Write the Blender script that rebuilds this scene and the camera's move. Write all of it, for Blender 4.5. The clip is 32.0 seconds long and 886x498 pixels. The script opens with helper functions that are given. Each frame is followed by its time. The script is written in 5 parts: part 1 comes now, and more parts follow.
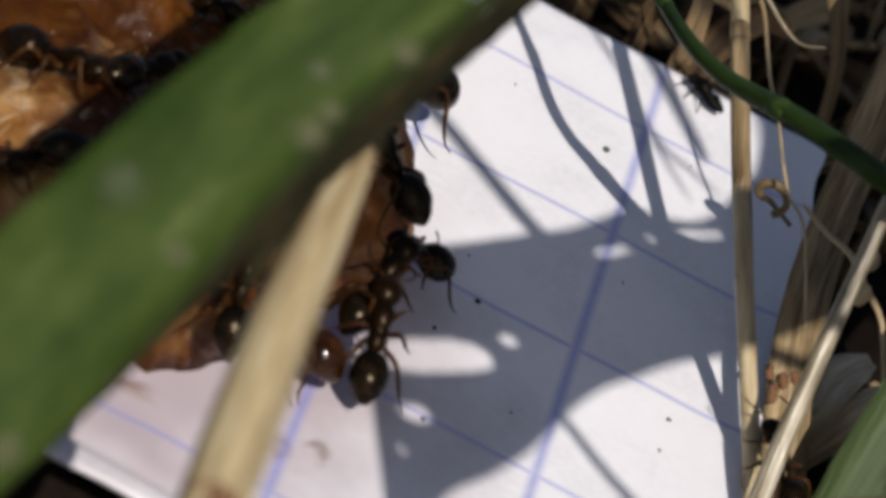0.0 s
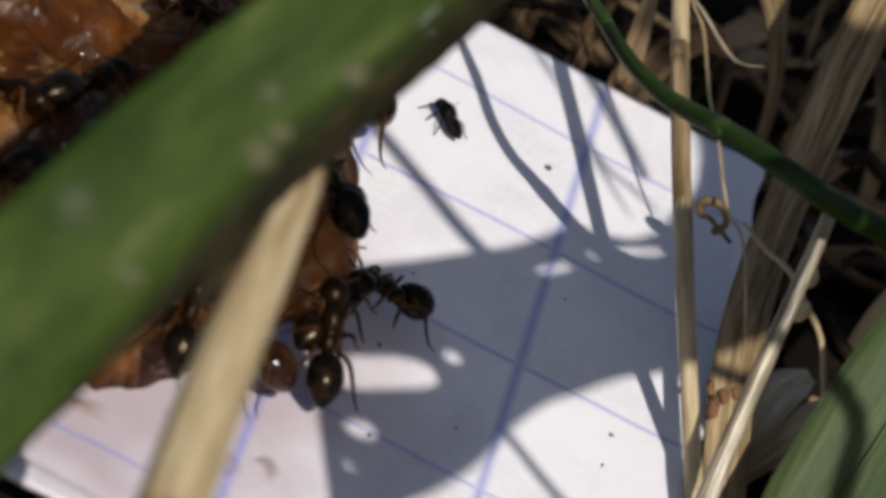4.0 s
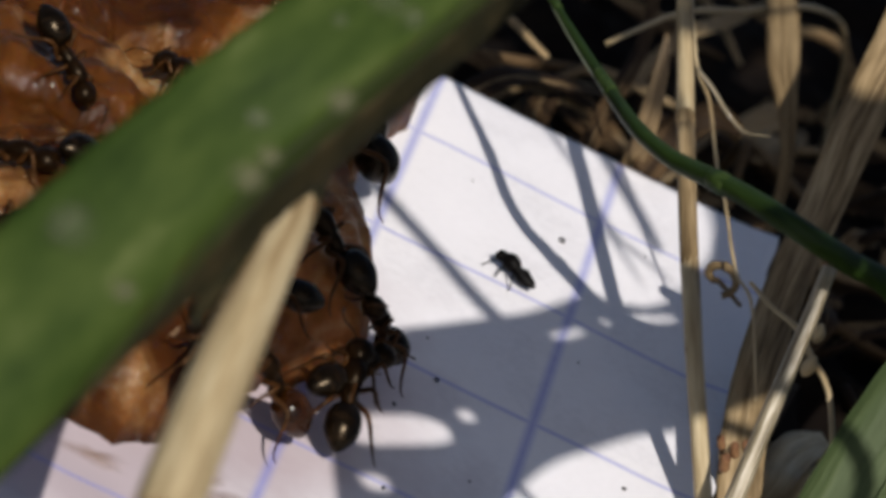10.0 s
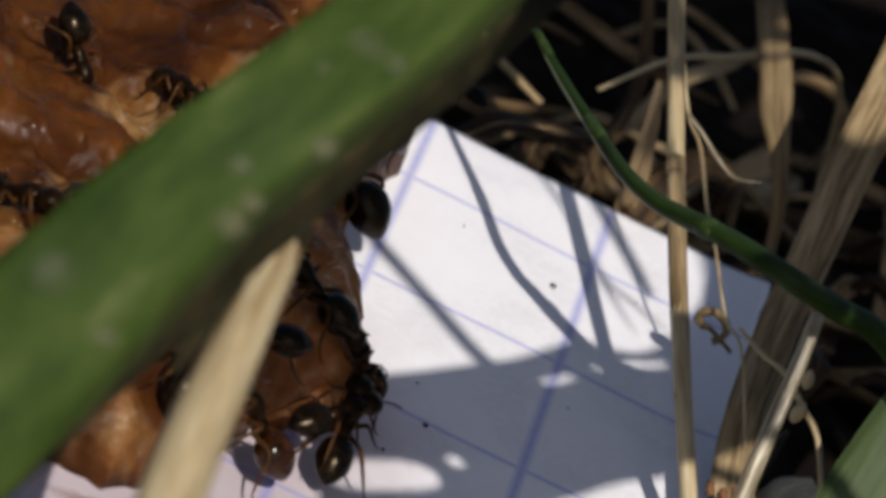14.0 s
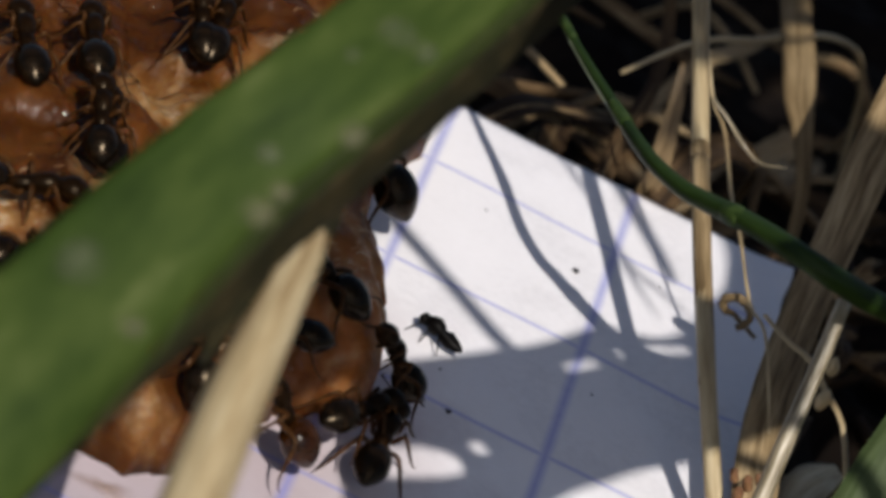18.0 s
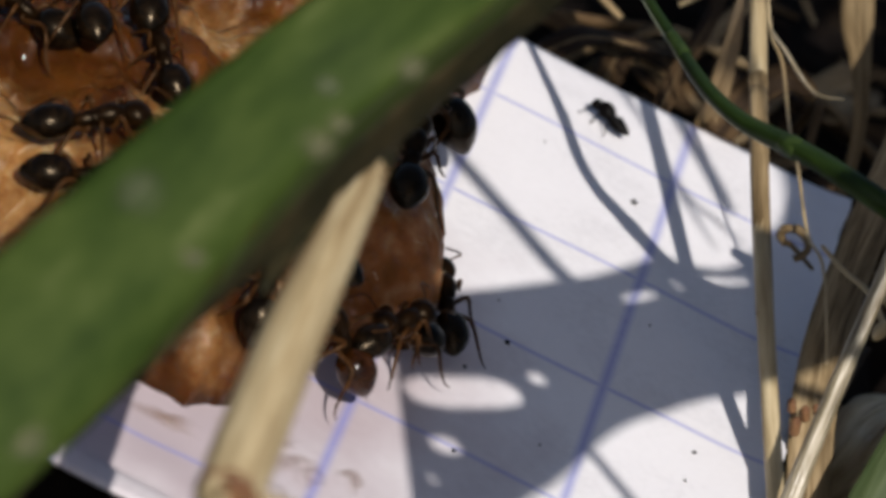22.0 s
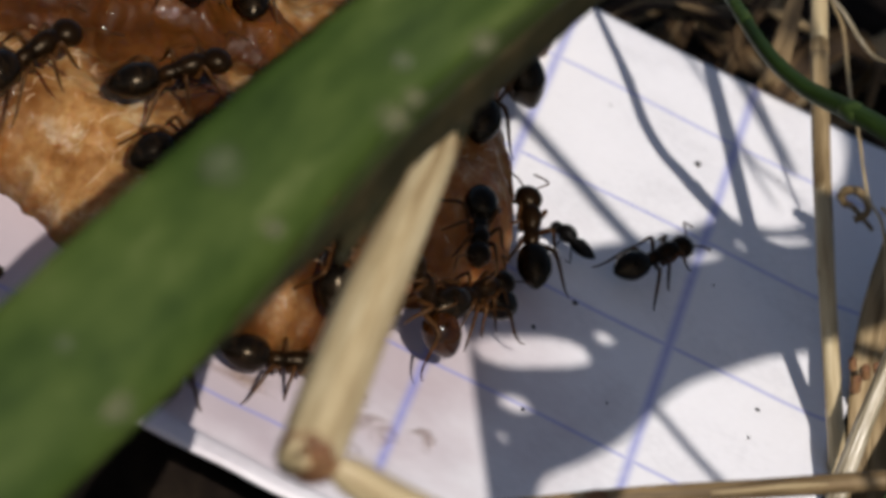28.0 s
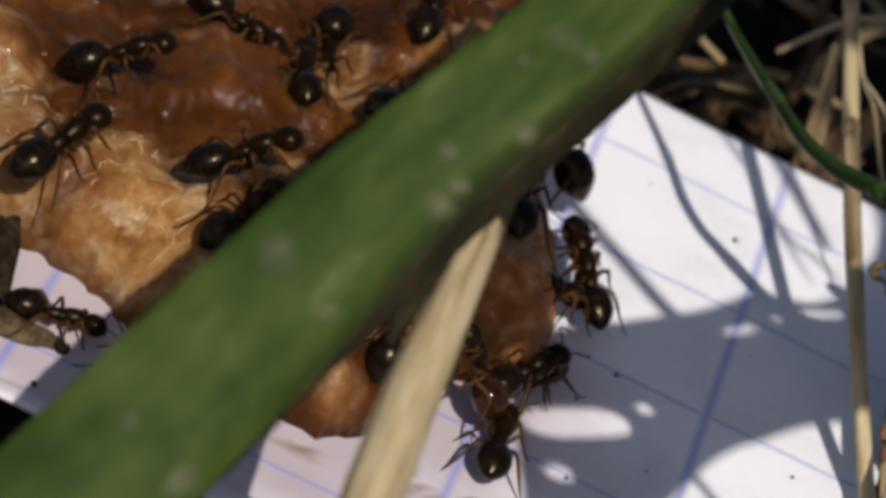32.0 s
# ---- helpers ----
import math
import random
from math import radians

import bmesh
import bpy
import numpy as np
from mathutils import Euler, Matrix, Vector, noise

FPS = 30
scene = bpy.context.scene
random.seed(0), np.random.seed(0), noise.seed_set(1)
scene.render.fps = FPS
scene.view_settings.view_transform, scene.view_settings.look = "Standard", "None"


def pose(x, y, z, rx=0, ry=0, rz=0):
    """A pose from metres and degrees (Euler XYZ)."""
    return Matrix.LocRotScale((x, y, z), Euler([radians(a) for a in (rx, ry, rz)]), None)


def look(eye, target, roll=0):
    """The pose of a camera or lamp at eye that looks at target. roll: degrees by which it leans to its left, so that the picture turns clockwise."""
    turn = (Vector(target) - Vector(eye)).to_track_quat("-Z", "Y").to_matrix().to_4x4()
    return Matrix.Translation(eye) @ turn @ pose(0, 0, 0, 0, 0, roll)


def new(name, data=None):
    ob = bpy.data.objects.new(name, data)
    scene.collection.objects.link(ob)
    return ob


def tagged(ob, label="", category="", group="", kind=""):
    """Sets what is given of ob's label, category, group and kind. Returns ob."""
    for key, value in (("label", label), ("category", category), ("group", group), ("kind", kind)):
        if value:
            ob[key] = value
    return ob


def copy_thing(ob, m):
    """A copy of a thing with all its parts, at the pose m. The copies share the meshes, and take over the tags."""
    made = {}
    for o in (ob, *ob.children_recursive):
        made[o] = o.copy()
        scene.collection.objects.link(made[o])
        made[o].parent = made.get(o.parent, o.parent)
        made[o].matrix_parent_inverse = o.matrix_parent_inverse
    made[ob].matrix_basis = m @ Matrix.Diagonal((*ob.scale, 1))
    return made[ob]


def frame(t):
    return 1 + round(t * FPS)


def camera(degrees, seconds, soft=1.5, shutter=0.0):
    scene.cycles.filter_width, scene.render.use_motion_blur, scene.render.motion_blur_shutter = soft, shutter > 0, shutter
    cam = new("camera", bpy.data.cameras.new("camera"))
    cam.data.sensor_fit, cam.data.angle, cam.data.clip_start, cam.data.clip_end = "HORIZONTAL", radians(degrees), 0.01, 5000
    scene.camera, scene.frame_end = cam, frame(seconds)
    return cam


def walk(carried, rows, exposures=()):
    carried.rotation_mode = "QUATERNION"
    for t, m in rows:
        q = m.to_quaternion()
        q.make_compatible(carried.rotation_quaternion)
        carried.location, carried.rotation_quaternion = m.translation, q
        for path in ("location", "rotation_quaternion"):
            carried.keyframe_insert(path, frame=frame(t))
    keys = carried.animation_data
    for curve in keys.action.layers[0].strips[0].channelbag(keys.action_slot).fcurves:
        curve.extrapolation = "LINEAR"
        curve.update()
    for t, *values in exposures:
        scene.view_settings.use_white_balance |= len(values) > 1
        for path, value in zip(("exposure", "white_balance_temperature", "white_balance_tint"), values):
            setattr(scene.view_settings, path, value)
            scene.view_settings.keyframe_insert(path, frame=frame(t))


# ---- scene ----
cam = camera(12.0, 32.0, soft=4.0)
PATH = [
    (0, (-0.010096, -0.076411, 0.048599), (-0.002889, 0.008086, -0.004393), 30.317),
    (0.5, (-0.009562, -0.076531, 0.048452), (-0.002250, 0.008499, -0.003667), 29.910),
    (1, (-0.009816, -0.076446, 0.048385), (-0.001978, 0.008638, -0.003571), 30.091),
    (1.5, (-0.009916, -0.076402, 0.048115), (-0.001933, 0.008774, -0.003667), 30.216),
    (2, (-0.010184, -0.076271, 0.048052), (-0.001876, 0.008846, -0.003775), 30.468),
    (2.5, (-0.010237, -0.076385, 0.048243), (-0.001884, 0.008667, -0.003684), 30.467),
    (4.5, (-0.010556, -0.077593, 0.049403), (-0.002101, 0.007349, -0.002688), 30.641),
    (5, (-0.010627, -0.077945, 0.049739), (-0.002304, 0.007002, -0.002364), 30.677),
    (5.5, (-0.010583, -0.078552, 0.050146), (-0.002510, 0.006450, -0.001908), 30.501),
    (6, (-0.010710, -0.079111, 0.050537), (-0.002703, 0.005917, -0.001484), 30.591),
    (6.5, (-0.010642, -0.079621, 0.050829), (-0.002894, 0.005469, -0.001129), 30.534),
    (7, (-0.010392, -0.079853, 0.050731), (-0.003100, 0.005409, -0.001011), 30.214),
    (7.5, (-0.010266, -0.080144, 0.050842), (-0.003358, 0.005184, -0.000844), 30.054),
    (8, (-0.010245, -0.080170, 0.050812), (-0.003561, 0.005198, -0.000837), 29.970),
    (8.5, (-0.010160, -0.080275, 0.050948), (-0.003789, 0.005073, -0.000773), 29.932),
    (9, (-0.009862, -0.080421, 0.050759), (-0.003870, 0.005123, -0.000683), 29.621),
    (9.5, (-0.008515, -0.080494, 0.049424), (-0.003679, 0.005858, -0.000776), 28.480),
    (10, (-0.007438, -0.080496, 0.048502), (-0.003282, 0.006483, -0.000666), 27.667),
    (10.5, (-0.007158, -0.080571, 0.048784), (-0.003047, 0.006431, -0.000346), 27.545),
    (11, (-0.007198, -0.080660, 0.048513), (-0.003032, 0.006553, -0.000238), 27.664),
    (11.5, (-0.007080, -0.080664, 0.048672), (-0.003129, 0.006531, -0.000127), 27.684),
    (12, (-0.006907, -0.080655, 0.048889), (-0.003229, 0.006506, 0.000007), 27.604),
    (12.5, (-0.006733, -0.080799, 0.048935), (-0.003337, 0.006439, 0.000170), 27.568),
    (13, (-0.006801, -0.080663, 0.048893), (-0.003409, 0.006614, 0.000198), 27.619),
    (13.5, (-0.006939, -0.080748, 0.048970), (-0.003508, 0.006574, 0.000359), 27.590),
    (14, (-0.007014, -0.080482, 0.048864), (-0.003573, 0.006881, 0.000327), 27.574),
    (14.5, (-0.006811, -0.080427, 0.048747), (-0.003656, 0.007039, 0.000375), 27.429),
    (16.5, (-0.007440, -0.079906, 0.048600), (-0.003812, 0.007516, 0.000183), 27.853),
    (17, (-0.007496, -0.079973, 0.048611), (-0.003813, 0.007350, 0.000020), 27.879),
    (17.5, (-0.007637, -0.079788, 0.048703), (-0.003801, 0.007316, -0.000269), 27.929),
    (18, (-0.007535, -0.079962, 0.048715), (-0.003866, 0.007054, -0.000425), 27.860),
    (18.5, (-0.007563, -0.079959, 0.048692), (-0.003946, 0.006964, -0.000617), 27.811),
    (19, (-0.007609, -0.080022, 0.048786), (-0.004066, 0.006792, -0.000718), 27.822),
    (19.5, (-0.007546, -0.080020, 0.048855), (-0.004201, 0.006712, -0.000808), 27.748),
    (20, (-0.007478, -0.080065, 0.048742), (-0.004344, 0.006678, -0.000915), 27.653),
    (20.5, (-0.007409, -0.080270, 0.048734), (-0.004479, 0.006470, -0.000942), 27.568),
    (21, (-0.007488, -0.080151, 0.048902), (-0.004527, 0.006337, -0.001209), 27.588),
    (21.5, (-0.007496, -0.080277, 0.048981), (-0.004489, 0.005967, -0.001544), 27.598),
    (22, (-0.007485, -0.080330, 0.048899), (-0.004401, 0.005677, -0.002025), 27.610),
    (22.5, (-0.007823, -0.080381, 0.049209), (-0.004529, 0.005425, -0.002042), 27.797),
    (23, (-0.007864, -0.080554, 0.049551), (-0.004788, 0.005181, -0.001829), 27.722),
    (23.5, (-0.007847, -0.080416, 0.049370), (-0.004977, 0.005395, -0.001897), 27.668),
    (24, (-0.007854, -0.080459, 0.049363), (-0.005177, 0.005377, -0.001872), 27.618),
    (24.5, (-0.007942, -0.080540, 0.049593), (-0.005364, 0.005207, -0.001795), 27.536),
    (25, (-0.007764, -0.080694, 0.049481), (-0.005532, 0.005130, -0.001794), 27.401),
    (25.5, (-0.007773, -0.080766, 0.049637), (-0.005675, 0.004975, -0.001784), 27.286),
    (27.5, (-0.007864, -0.081457, 0.049965), (-0.005643, 0.003850, -0.002167), 27.178),
    (28, (-0.007959, -0.082226, 0.050450), (-0.005535, 0.002816, -0.002104), 27.242),
    (28.5, (-0.007964, -0.083226, 0.051162), (-0.005701, 0.001519, -0.001877), 27.171),
    (29, (-0.007856, -0.084344, 0.052149), (-0.005962, 0.000132, -0.001332), 26.769),
    (29.5, (-0.007834, -0.084597, 0.052273), (-0.006141, -0.000137, -0.001241), 26.730),
    (30, (-0.008024, -0.085072, 0.052627), (-0.006336, -0.000622, -0.000902), 26.774),
    (30.5, (-0.007886, -0.085576, 0.053076), (-0.006474, -0.001161, -0.000516), 26.647),
    (31, (-0.007888, -0.085542, 0.053034), (-0.006528, -0.001055, -0.000446), 26.627),
    (31.5, (-0.007900, -0.085572, 0.053079), (-0.006703, -0.000924, -0.000151), 26.527),
    (32, (-0.008100, -0.085524, 0.053106), (-0.007415, -0.000155, 0.001032), 26.434),
]
walk(cam, [(t, look(eye, target, roll)) for t, eye, target, roll in PATH])
cam.data.dof.use_dof = True
cam.data.dof.focus_distance = 0.094
cam.data.dof.aperture_fstop = 175

# ---- daylight: high sun from behind the viewer, open sky ----
SUN = Vector((0.25, -0.887, 1.0)).normalized()
world = bpy.data.worlds.new("sky")
scene.world = world
world.use_nodes = True
wn = world.node_tree.nodes
sky = wn.new("ShaderNodeTexSky")
sky.sky_type, sky.sun_disc = "NISHITA", False
sky.sun_elevation = math.asin(SUN.z)
sky.sun_rotation = math.atan2(SUN.x, SUN.y)
sky.air_density, sky.dust_density, sky.ozone_density = 0.85, 1.9, 0.8
world.node_tree.links.new(sky.outputs[0], wn["Background"].inputs["Color"])
wn["Background"].inputs["Strength"].default_value = 0.065
sun_data = bpy.data.lights.new("sun", "SUN")
sun_data.energy, sun_data.angle, sun_data.color = 4.1, radians(0.53), (1.0, 0.935, 0.865)
sun_lamp = new("sun", sun_data)
sun_lamp.matrix_world = look(SUN * 0.5, (0, 0, 0))
scene.view_settings.exposure = 0.0

MM = 0.001
rng = random.Random(11)


# ---- materials ----
def material(name, colours, rough=0.6, scale=1.0, stretch=(1, 1, 1), bump=0.3, fine=8.0, spec=0.5, sss=0.0,
             coat=0.0, transmit=0.0, vary=0.0, coords="Object"):
    """A noisy surface: broad patches run through the colours, fine grain adds bump. scale: patches per millimetre."""
    m = bpy.data.materials.new(name)
    m.use_nodes = True
    n, l = m.node_tree.nodes, m.node_tree.links
    b = n["Principled BSDF"]
    tc, mp = n.new("ShaderNodeTexCoord"), n.new("ShaderNodeMapping")
    l.new(tc.outputs[coords], mp.inputs["Vector"])
    mp.inputs["Scale"].default_value = [1000 * s for s in stretch]
    big, small = n.new("ShaderNodeTexNoise"), n.new("ShaderNodeTexNoise")
    for tex, s, detail in ((big, scale, 5), (small, scale * fine, 4)):
        tex.inputs["Scale"].default_value, tex.inputs["Detail"].default_value = s, detail
        l.new(mp.outputs[0], tex.inputs["Vector"])
    mixed = n.new("ShaderNodeMath")
    mixed.operation = "MULTIPLY_ADD"
    mixed.inputs[1].default_value = 0.35
    l.new(small.outputs["Fac"], mixed.inputs[0])
    sub = n.new("ShaderNodeMath")
    sub.operation = "MULTIPLY_ADD"
    sub.inputs[1].default_value, sub.inputs[2].default_value = 1.0, -0.17
    l.new(big.outputs["Fac"], sub.inputs[0])
    l.new(sub.outputs[0], mixed.inputs[2])
    value = mixed
    if vary:
        info, add = n.new("ShaderNodeObjectInfo"), n.new("ShaderNodeMath")
        add.operation = "MULTIPLY_ADD"
        add.inputs[1].default_value = vary
        l.new(info.outputs["Random"], add.inputs[0])
        l.new(mixed.outputs[0], add.inputs[2])
        value = n.new("ShaderNodeMath")
        value.operation = "SUBTRACT"
        value.inputs[1].default_value = vary / 2
        l.new(add.outputs[0], value.inputs[0])
    ramp = n.new("ShaderNodeValToRGB")
    els = ramp.color_ramp.elements
    while len(els) < len(colours):
        els.new(0.5)
    for i, c in enumerate(colours):
        els[i].position = 0.28 + 0.44 * i / max(1, len(colours) - 1)
        els[i].color = (*c, 1)
    l.new(value.outputs[0], ramp.inputs["Fac"])
    l.new(ramp.outputs["Color"], b.inputs["Base Color"])
    b.inputs["Roughness"].default_value = rough
    b.inputs["Specular IOR Level"].default_value = spec
    b.inputs["Coat Weight"].default_value = coat
    b.inputs["Coat Roughness"].default_value = 0.12
    if sss:
        b.inputs["Subsurface Weight"].default_value = sss
        b.inputs["Subsurface Radius"].default_value = (1.0, 0.45, 0.2)
        b.inputs["Subsurface Scale"].default_value = 0.0006
    if bump:
        bp = n.new("ShaderNodeBump")
        bp.inputs["Strength"].default_value, bp.inputs["Distance"].default_value = bump, 0.00006
        l.new(mixed.outputs[0], bp.inputs["Height"])
        l.new(bp.outputs[0], b.inputs["Normal"])
    if transmit:
        tr, mix = n.new("ShaderNodeBsdfTranslucent"), n.new("ShaderNodeMixShader")
        l.new(ramp.outputs["Color"], tr.inputs["Color"])
        mix.inputs[0].default_value = transmit
        out = n["Material Output"]
        l.new(b.outputs[0], mix.inputs[1])
        l.new(tr.outputs[0], mix.inputs[2])
        l.new(mix.outputs[0], out.inputs["Surface"])
    return m


def paper_material():
    """White squared paper: 5 mm ruling in violet blue, faint fibres, a damp brownish stain round the fruit, deepened
    for the shade there.
    """
    m = material("squared_paper", [(0.70, 0.69, 0.72), (0.80, 0.79, 0.82), (0.83, 0.82, 0.85)], rough=0.75, scale=0.35, bump=0.25,
                 fine=14, spec=0.25)
    n, l = m.node_tree.nodes, m.node_tree.links
    b, ramp = n["Principled BSDF"], next(x for x in n if x.type == "VALTORGB")
    tc, sep = n.new("ShaderNodeTexCoord"), n.new("ShaderNodeSeparateXYZ")
    wob = n.new("ShaderNodeTexNoise")
    wob.inputs["Scale"].default_value = 2600
    l.new(tc.outputs["Object"], wob.inputs["Vector"])
    l.new(tc.outputs["Object"], sep.inputs[0])

    def maths(op, a, *rest):
        x = n.new("ShaderNodeMath")
        x.operation = op
        for i, v in enumerate((a, *rest)):
            if isinstance(v, (int, float)):
                x.inputs[i].default_value = v
            else:
                l.new(v, x.inputs[i])
        return x.outputs[0]

    def ruling(value, half):
        near = maths("PINGPONG", value, 0.0025)
        edge = maths("MULTIPLY_ADD", wob.outputs["Fac"], 0.00004, near)
        return maths("SMOOTH_MAX", maths("SUBTRACT", 1.0, maths("DIVIDE", edge, half)), 0.0, 0.3)

    across, along = ruling(sep.outputs["X"], 0.00021), ruling(sep.outputs["Y"], 0.00014)
    fade = maths("MULTIPLY", along, 0.95)
    ink = maths("MINIMUM", maths("MAXIMUM", across, fade), 1.0)
    ink = maths("MULTIPLY", ink, maths("MULTIPLY_ADD", wob.outputs["Fac"], 0.5, 0.5))
    mix = n.new("ShaderNodeMixRGB")
    mix.inputs[2].default_value = (0.20, 0.23, 0.62, 1)
    l.new(ink, mix.inputs[0])
    # damp stain, with shade beside the fruit put in too: distance to the fruit's footprint
    dist = n.new("ShaderNodeVectorMath")
    dist.operation = "DISTANCE"
    dist.inputs[1].default_value = (-0.0120, -0.0045, 0)
    l.new(tc.outputs["Object"], dist.inputs[0])
    patch = n.new("ShaderNodeTexNoise")
    patch.inputs["Scale"].default_value, patch.inputs["Detail"].default_value = 420, 4
    l.new(tc.outputs["Object"], patch.inputs["Vector"])
    reach = maths("MULTIPLY_ADD", patch.outputs["Fac"], 0.006, dist.outputs["Value"])
    near_fruit = n.new("ShaderNodeMapRange")
    near_fruit.inputs["From Min"].default_value, near_fruit.inputs["From Max"].default_value = 0.0098, 0.0145
    near_fruit.inputs["To Min"].default_value, near_fruit.inputs["To Max"].default_value = 0.9, 0.0
    l.new(reach, near_fruit.inputs["Value"])
    wet = near_fruit.outputs[0]
    stain = n.new("ShaderNodeMixRGB")
    stain.inputs[2].default_value = (0.46, 0.38, 0.41, 1)
    l.new(wet, stain.inputs[0])
    l.new(ramp.outputs["Color"], stain.inputs[1])
    l.new(stain.outputs[0], mix.inputs[1])
    l.new(mix.outputs[0], b.inputs["Base Color"])
    return m


def fruit_material():
    """Ripe flesh: smooth wet orange-brown gel between patches of pale grainy pulp."""
    m = bpy.data.materials.new("fruit_flesh")
    m.use_nodes = True
    n, l = m.node_tree.nodes, m.node_tree.links
    b = n["Principled BSDF"]
    tc, mp = n.new("ShaderNodeTexCoord"), n.new("ShaderNodeMapping")
    mp.inputs["Scale"].default_value = (1000, 1000, 1000)
    l.new(tc.outputs["Object"], mp.inputs["Vector"])

    def texture(scale, detail, distort=0.0):
        x = n.new("ShaderNodeTexNoise")
        x.inputs["Scale"].default_value, x.inputs["Detail"].default_value, x.inputs["Distortion"].default_value = scale, detail, distort
        l.new(mp.outputs[0], x.inputs["Vector"])
        return x.outputs["Fac"]

    def ramp(value, *stops):
        x = n.new("ShaderNodeValToRGB")
        els = x.color_ramp.elements
        while len(els) < len(stops):
            els.new(0.5)
        for e, (p, c) in zip(els, stops):
            e.position, e.color = p, (*c, 1)
        l.new(value, x.inputs["Fac"])
        return x.outputs["Color"]

    def mixed(kind, fac, a, c):
        x = n.new("ShaderNodeMixRGB")
        x.blend_type = kind
        for i, v in enumerate((fac, a, c)):
            if isinstance(v, float):
                x.inputs[i].default_value = v
            else:
                l.new(v, x.inputs[i])
        return x.outputs["Color"]

    def patch(x, y, r, strength):
        """A soft round patch about a point of the flesh."""
        gap, near = n.new("ShaderNodeVectorMath"), n.new("ShaderNodeMapRange")
        gap.operation = "DISTANCE"
        gap.inputs[1].default_value = (x, y, 2.6)
        l.new(mp.outputs[0], gap.inputs[0])
        near.inputs["From Min"].default_value, near.inputs["From Max"].default_value = 0.15 * r, r
        near.inputs["To Min"].default_value, near.inputs["To Max"].default_value = strength, 0.0
        l.new(gap.outputs["Value"], near.inputs["Value"])
        return near.outputs[0]

    def maths(op, a, c):
        x = n.new("ShaderNodeMath")
        x.operation = op
        for i, v in enumerate((a, c)):
            if isinstance(v, float):
                x.inputs[i].default_value = v
            else:
                l.new(v, x.inputs[i])
        return x.outputs[0]

    broad, grain, fine, wave = texture(0.55, 4, 0.6), texture(1.7, 4, 0.3), texture(9.0, 3), texture(1.1, 2, 0.3)
    # where the skin of gel is eaten away and the pulp shows
    eaten = patch(*PULP_AT[0])
    for spot in PULP_AT[1:]:
        eaten = maths("MAXIMUM", eaten, patch(*spot))
    pulpy = ramp(maths("ADD", eaten, maths("MULTIPLY", broad, 0.8)), (0.50, (0, 0, 0)), (0.66, (0.5, 0.5, 0.5)), (0.88, (1, 1, 1)))
    gel = ramp(texture(0.36, 2, 0.5), (0.30, (0.024, 0.0066, 0.0008)), (0.45, (0.046, 0.0128, 0.0016)), (0.58, (0.076, 0.0235, 0.0031)), (0.74, (0.125, 0.043, 0.0065)))
    pulp = ramp(mixed("MIX", 0.3, grain, texture(6.0, 3, 0.8)), (0.30, (0.150, 0.057, 0.011)), (0.44, (0.245, 0.115, 0.034)), (0.56, (0.335, 0.185, 0.070)), (0.68, (0.47, 0.32, 0.17)))
    # cream shreds of torn flesh
    shreds = ramp(texture(0.95, 4, 0.7), (0.56, (0, 0, 0)), (0.66, (0.65, 0.65, 0.65)))
    cream = ramp(fine, (0.35, (0.40, 0.26, 0.13)), (0.65, (0.66, 0.55, 0.40)))
    pulp = mixed("MIX", shreds, pulp, cream)
    # a redder, lighter tone on the thin lobe stands in for light through it
    ripe = ramp(grain, (0.32, (0.21, 0.066, 0.012)), (0.50, (0.30, 0.105, 0.026)), (0.68, (0.42, 0.20, 0.085)))
    flesh = mixed("MIX", pulpy, gel, pulp)
    l.new(mixed("MIX", patch(*LOBE_GLOW_AT), flesh, ripe), b.inputs["Base Color"])
    relief = mixed("ADD", 1.0, mixed("MULTIPLY", 1.0, mixed("MIX", 0.4, grain, fine), mixed("MIX", 0.75, pulpy, wave)), mixed("MULTIPLY", 1.0, wave, wave))
    bp = n.new("ShaderNodeBump")
    bp.inputs["Strength"].default_value, bp.inputs["Distance"].default_value = 0.6, 0.0001
    l.new(relief, bp.inputs["Height"])
    l.new(bp.outputs[0], b.inputs["Normal"])
    b.inputs["Roughness"].default_value = 0.5
    b.inputs["Specular IOR Level"].default_value = 0.1
    # beads of juice glint here and there
    beads = ramp(texture(6.0, 2), (0.57, (0.06, 0.06, 0.06)), (0.64, (1, 1, 1)))
    l.new(beads, b.inputs["Coat Weight"])
    b.inputs["Coat Roughness"].default_value = 0.1
    ripple = n.new("ShaderNodeBump")
    ripple.inputs["Strength"].default_value, ripple.inputs["Distance"].default_value = 0.9, 0.0001
    l.new(texture(5.0, 2), ripple.inputs["Height"])
    l.new(ripple.outputs[0], b.inputs["Coat Normal"])
    b.inputs["Subsurface Weight"].default_value = 0.5
    b.inputs["Subsurface Radius"].default_value = (1.0, 0.42, 0.18)
    b.inputs["Subsurface Scale"].default_value = 0.0009
    return m


# where light through the lobe is put into its colour, from the fruit's middle: x, y, reach, strength
LOBE_GLOW_AT = (9.4, -5.2, 4.0, 1.0)
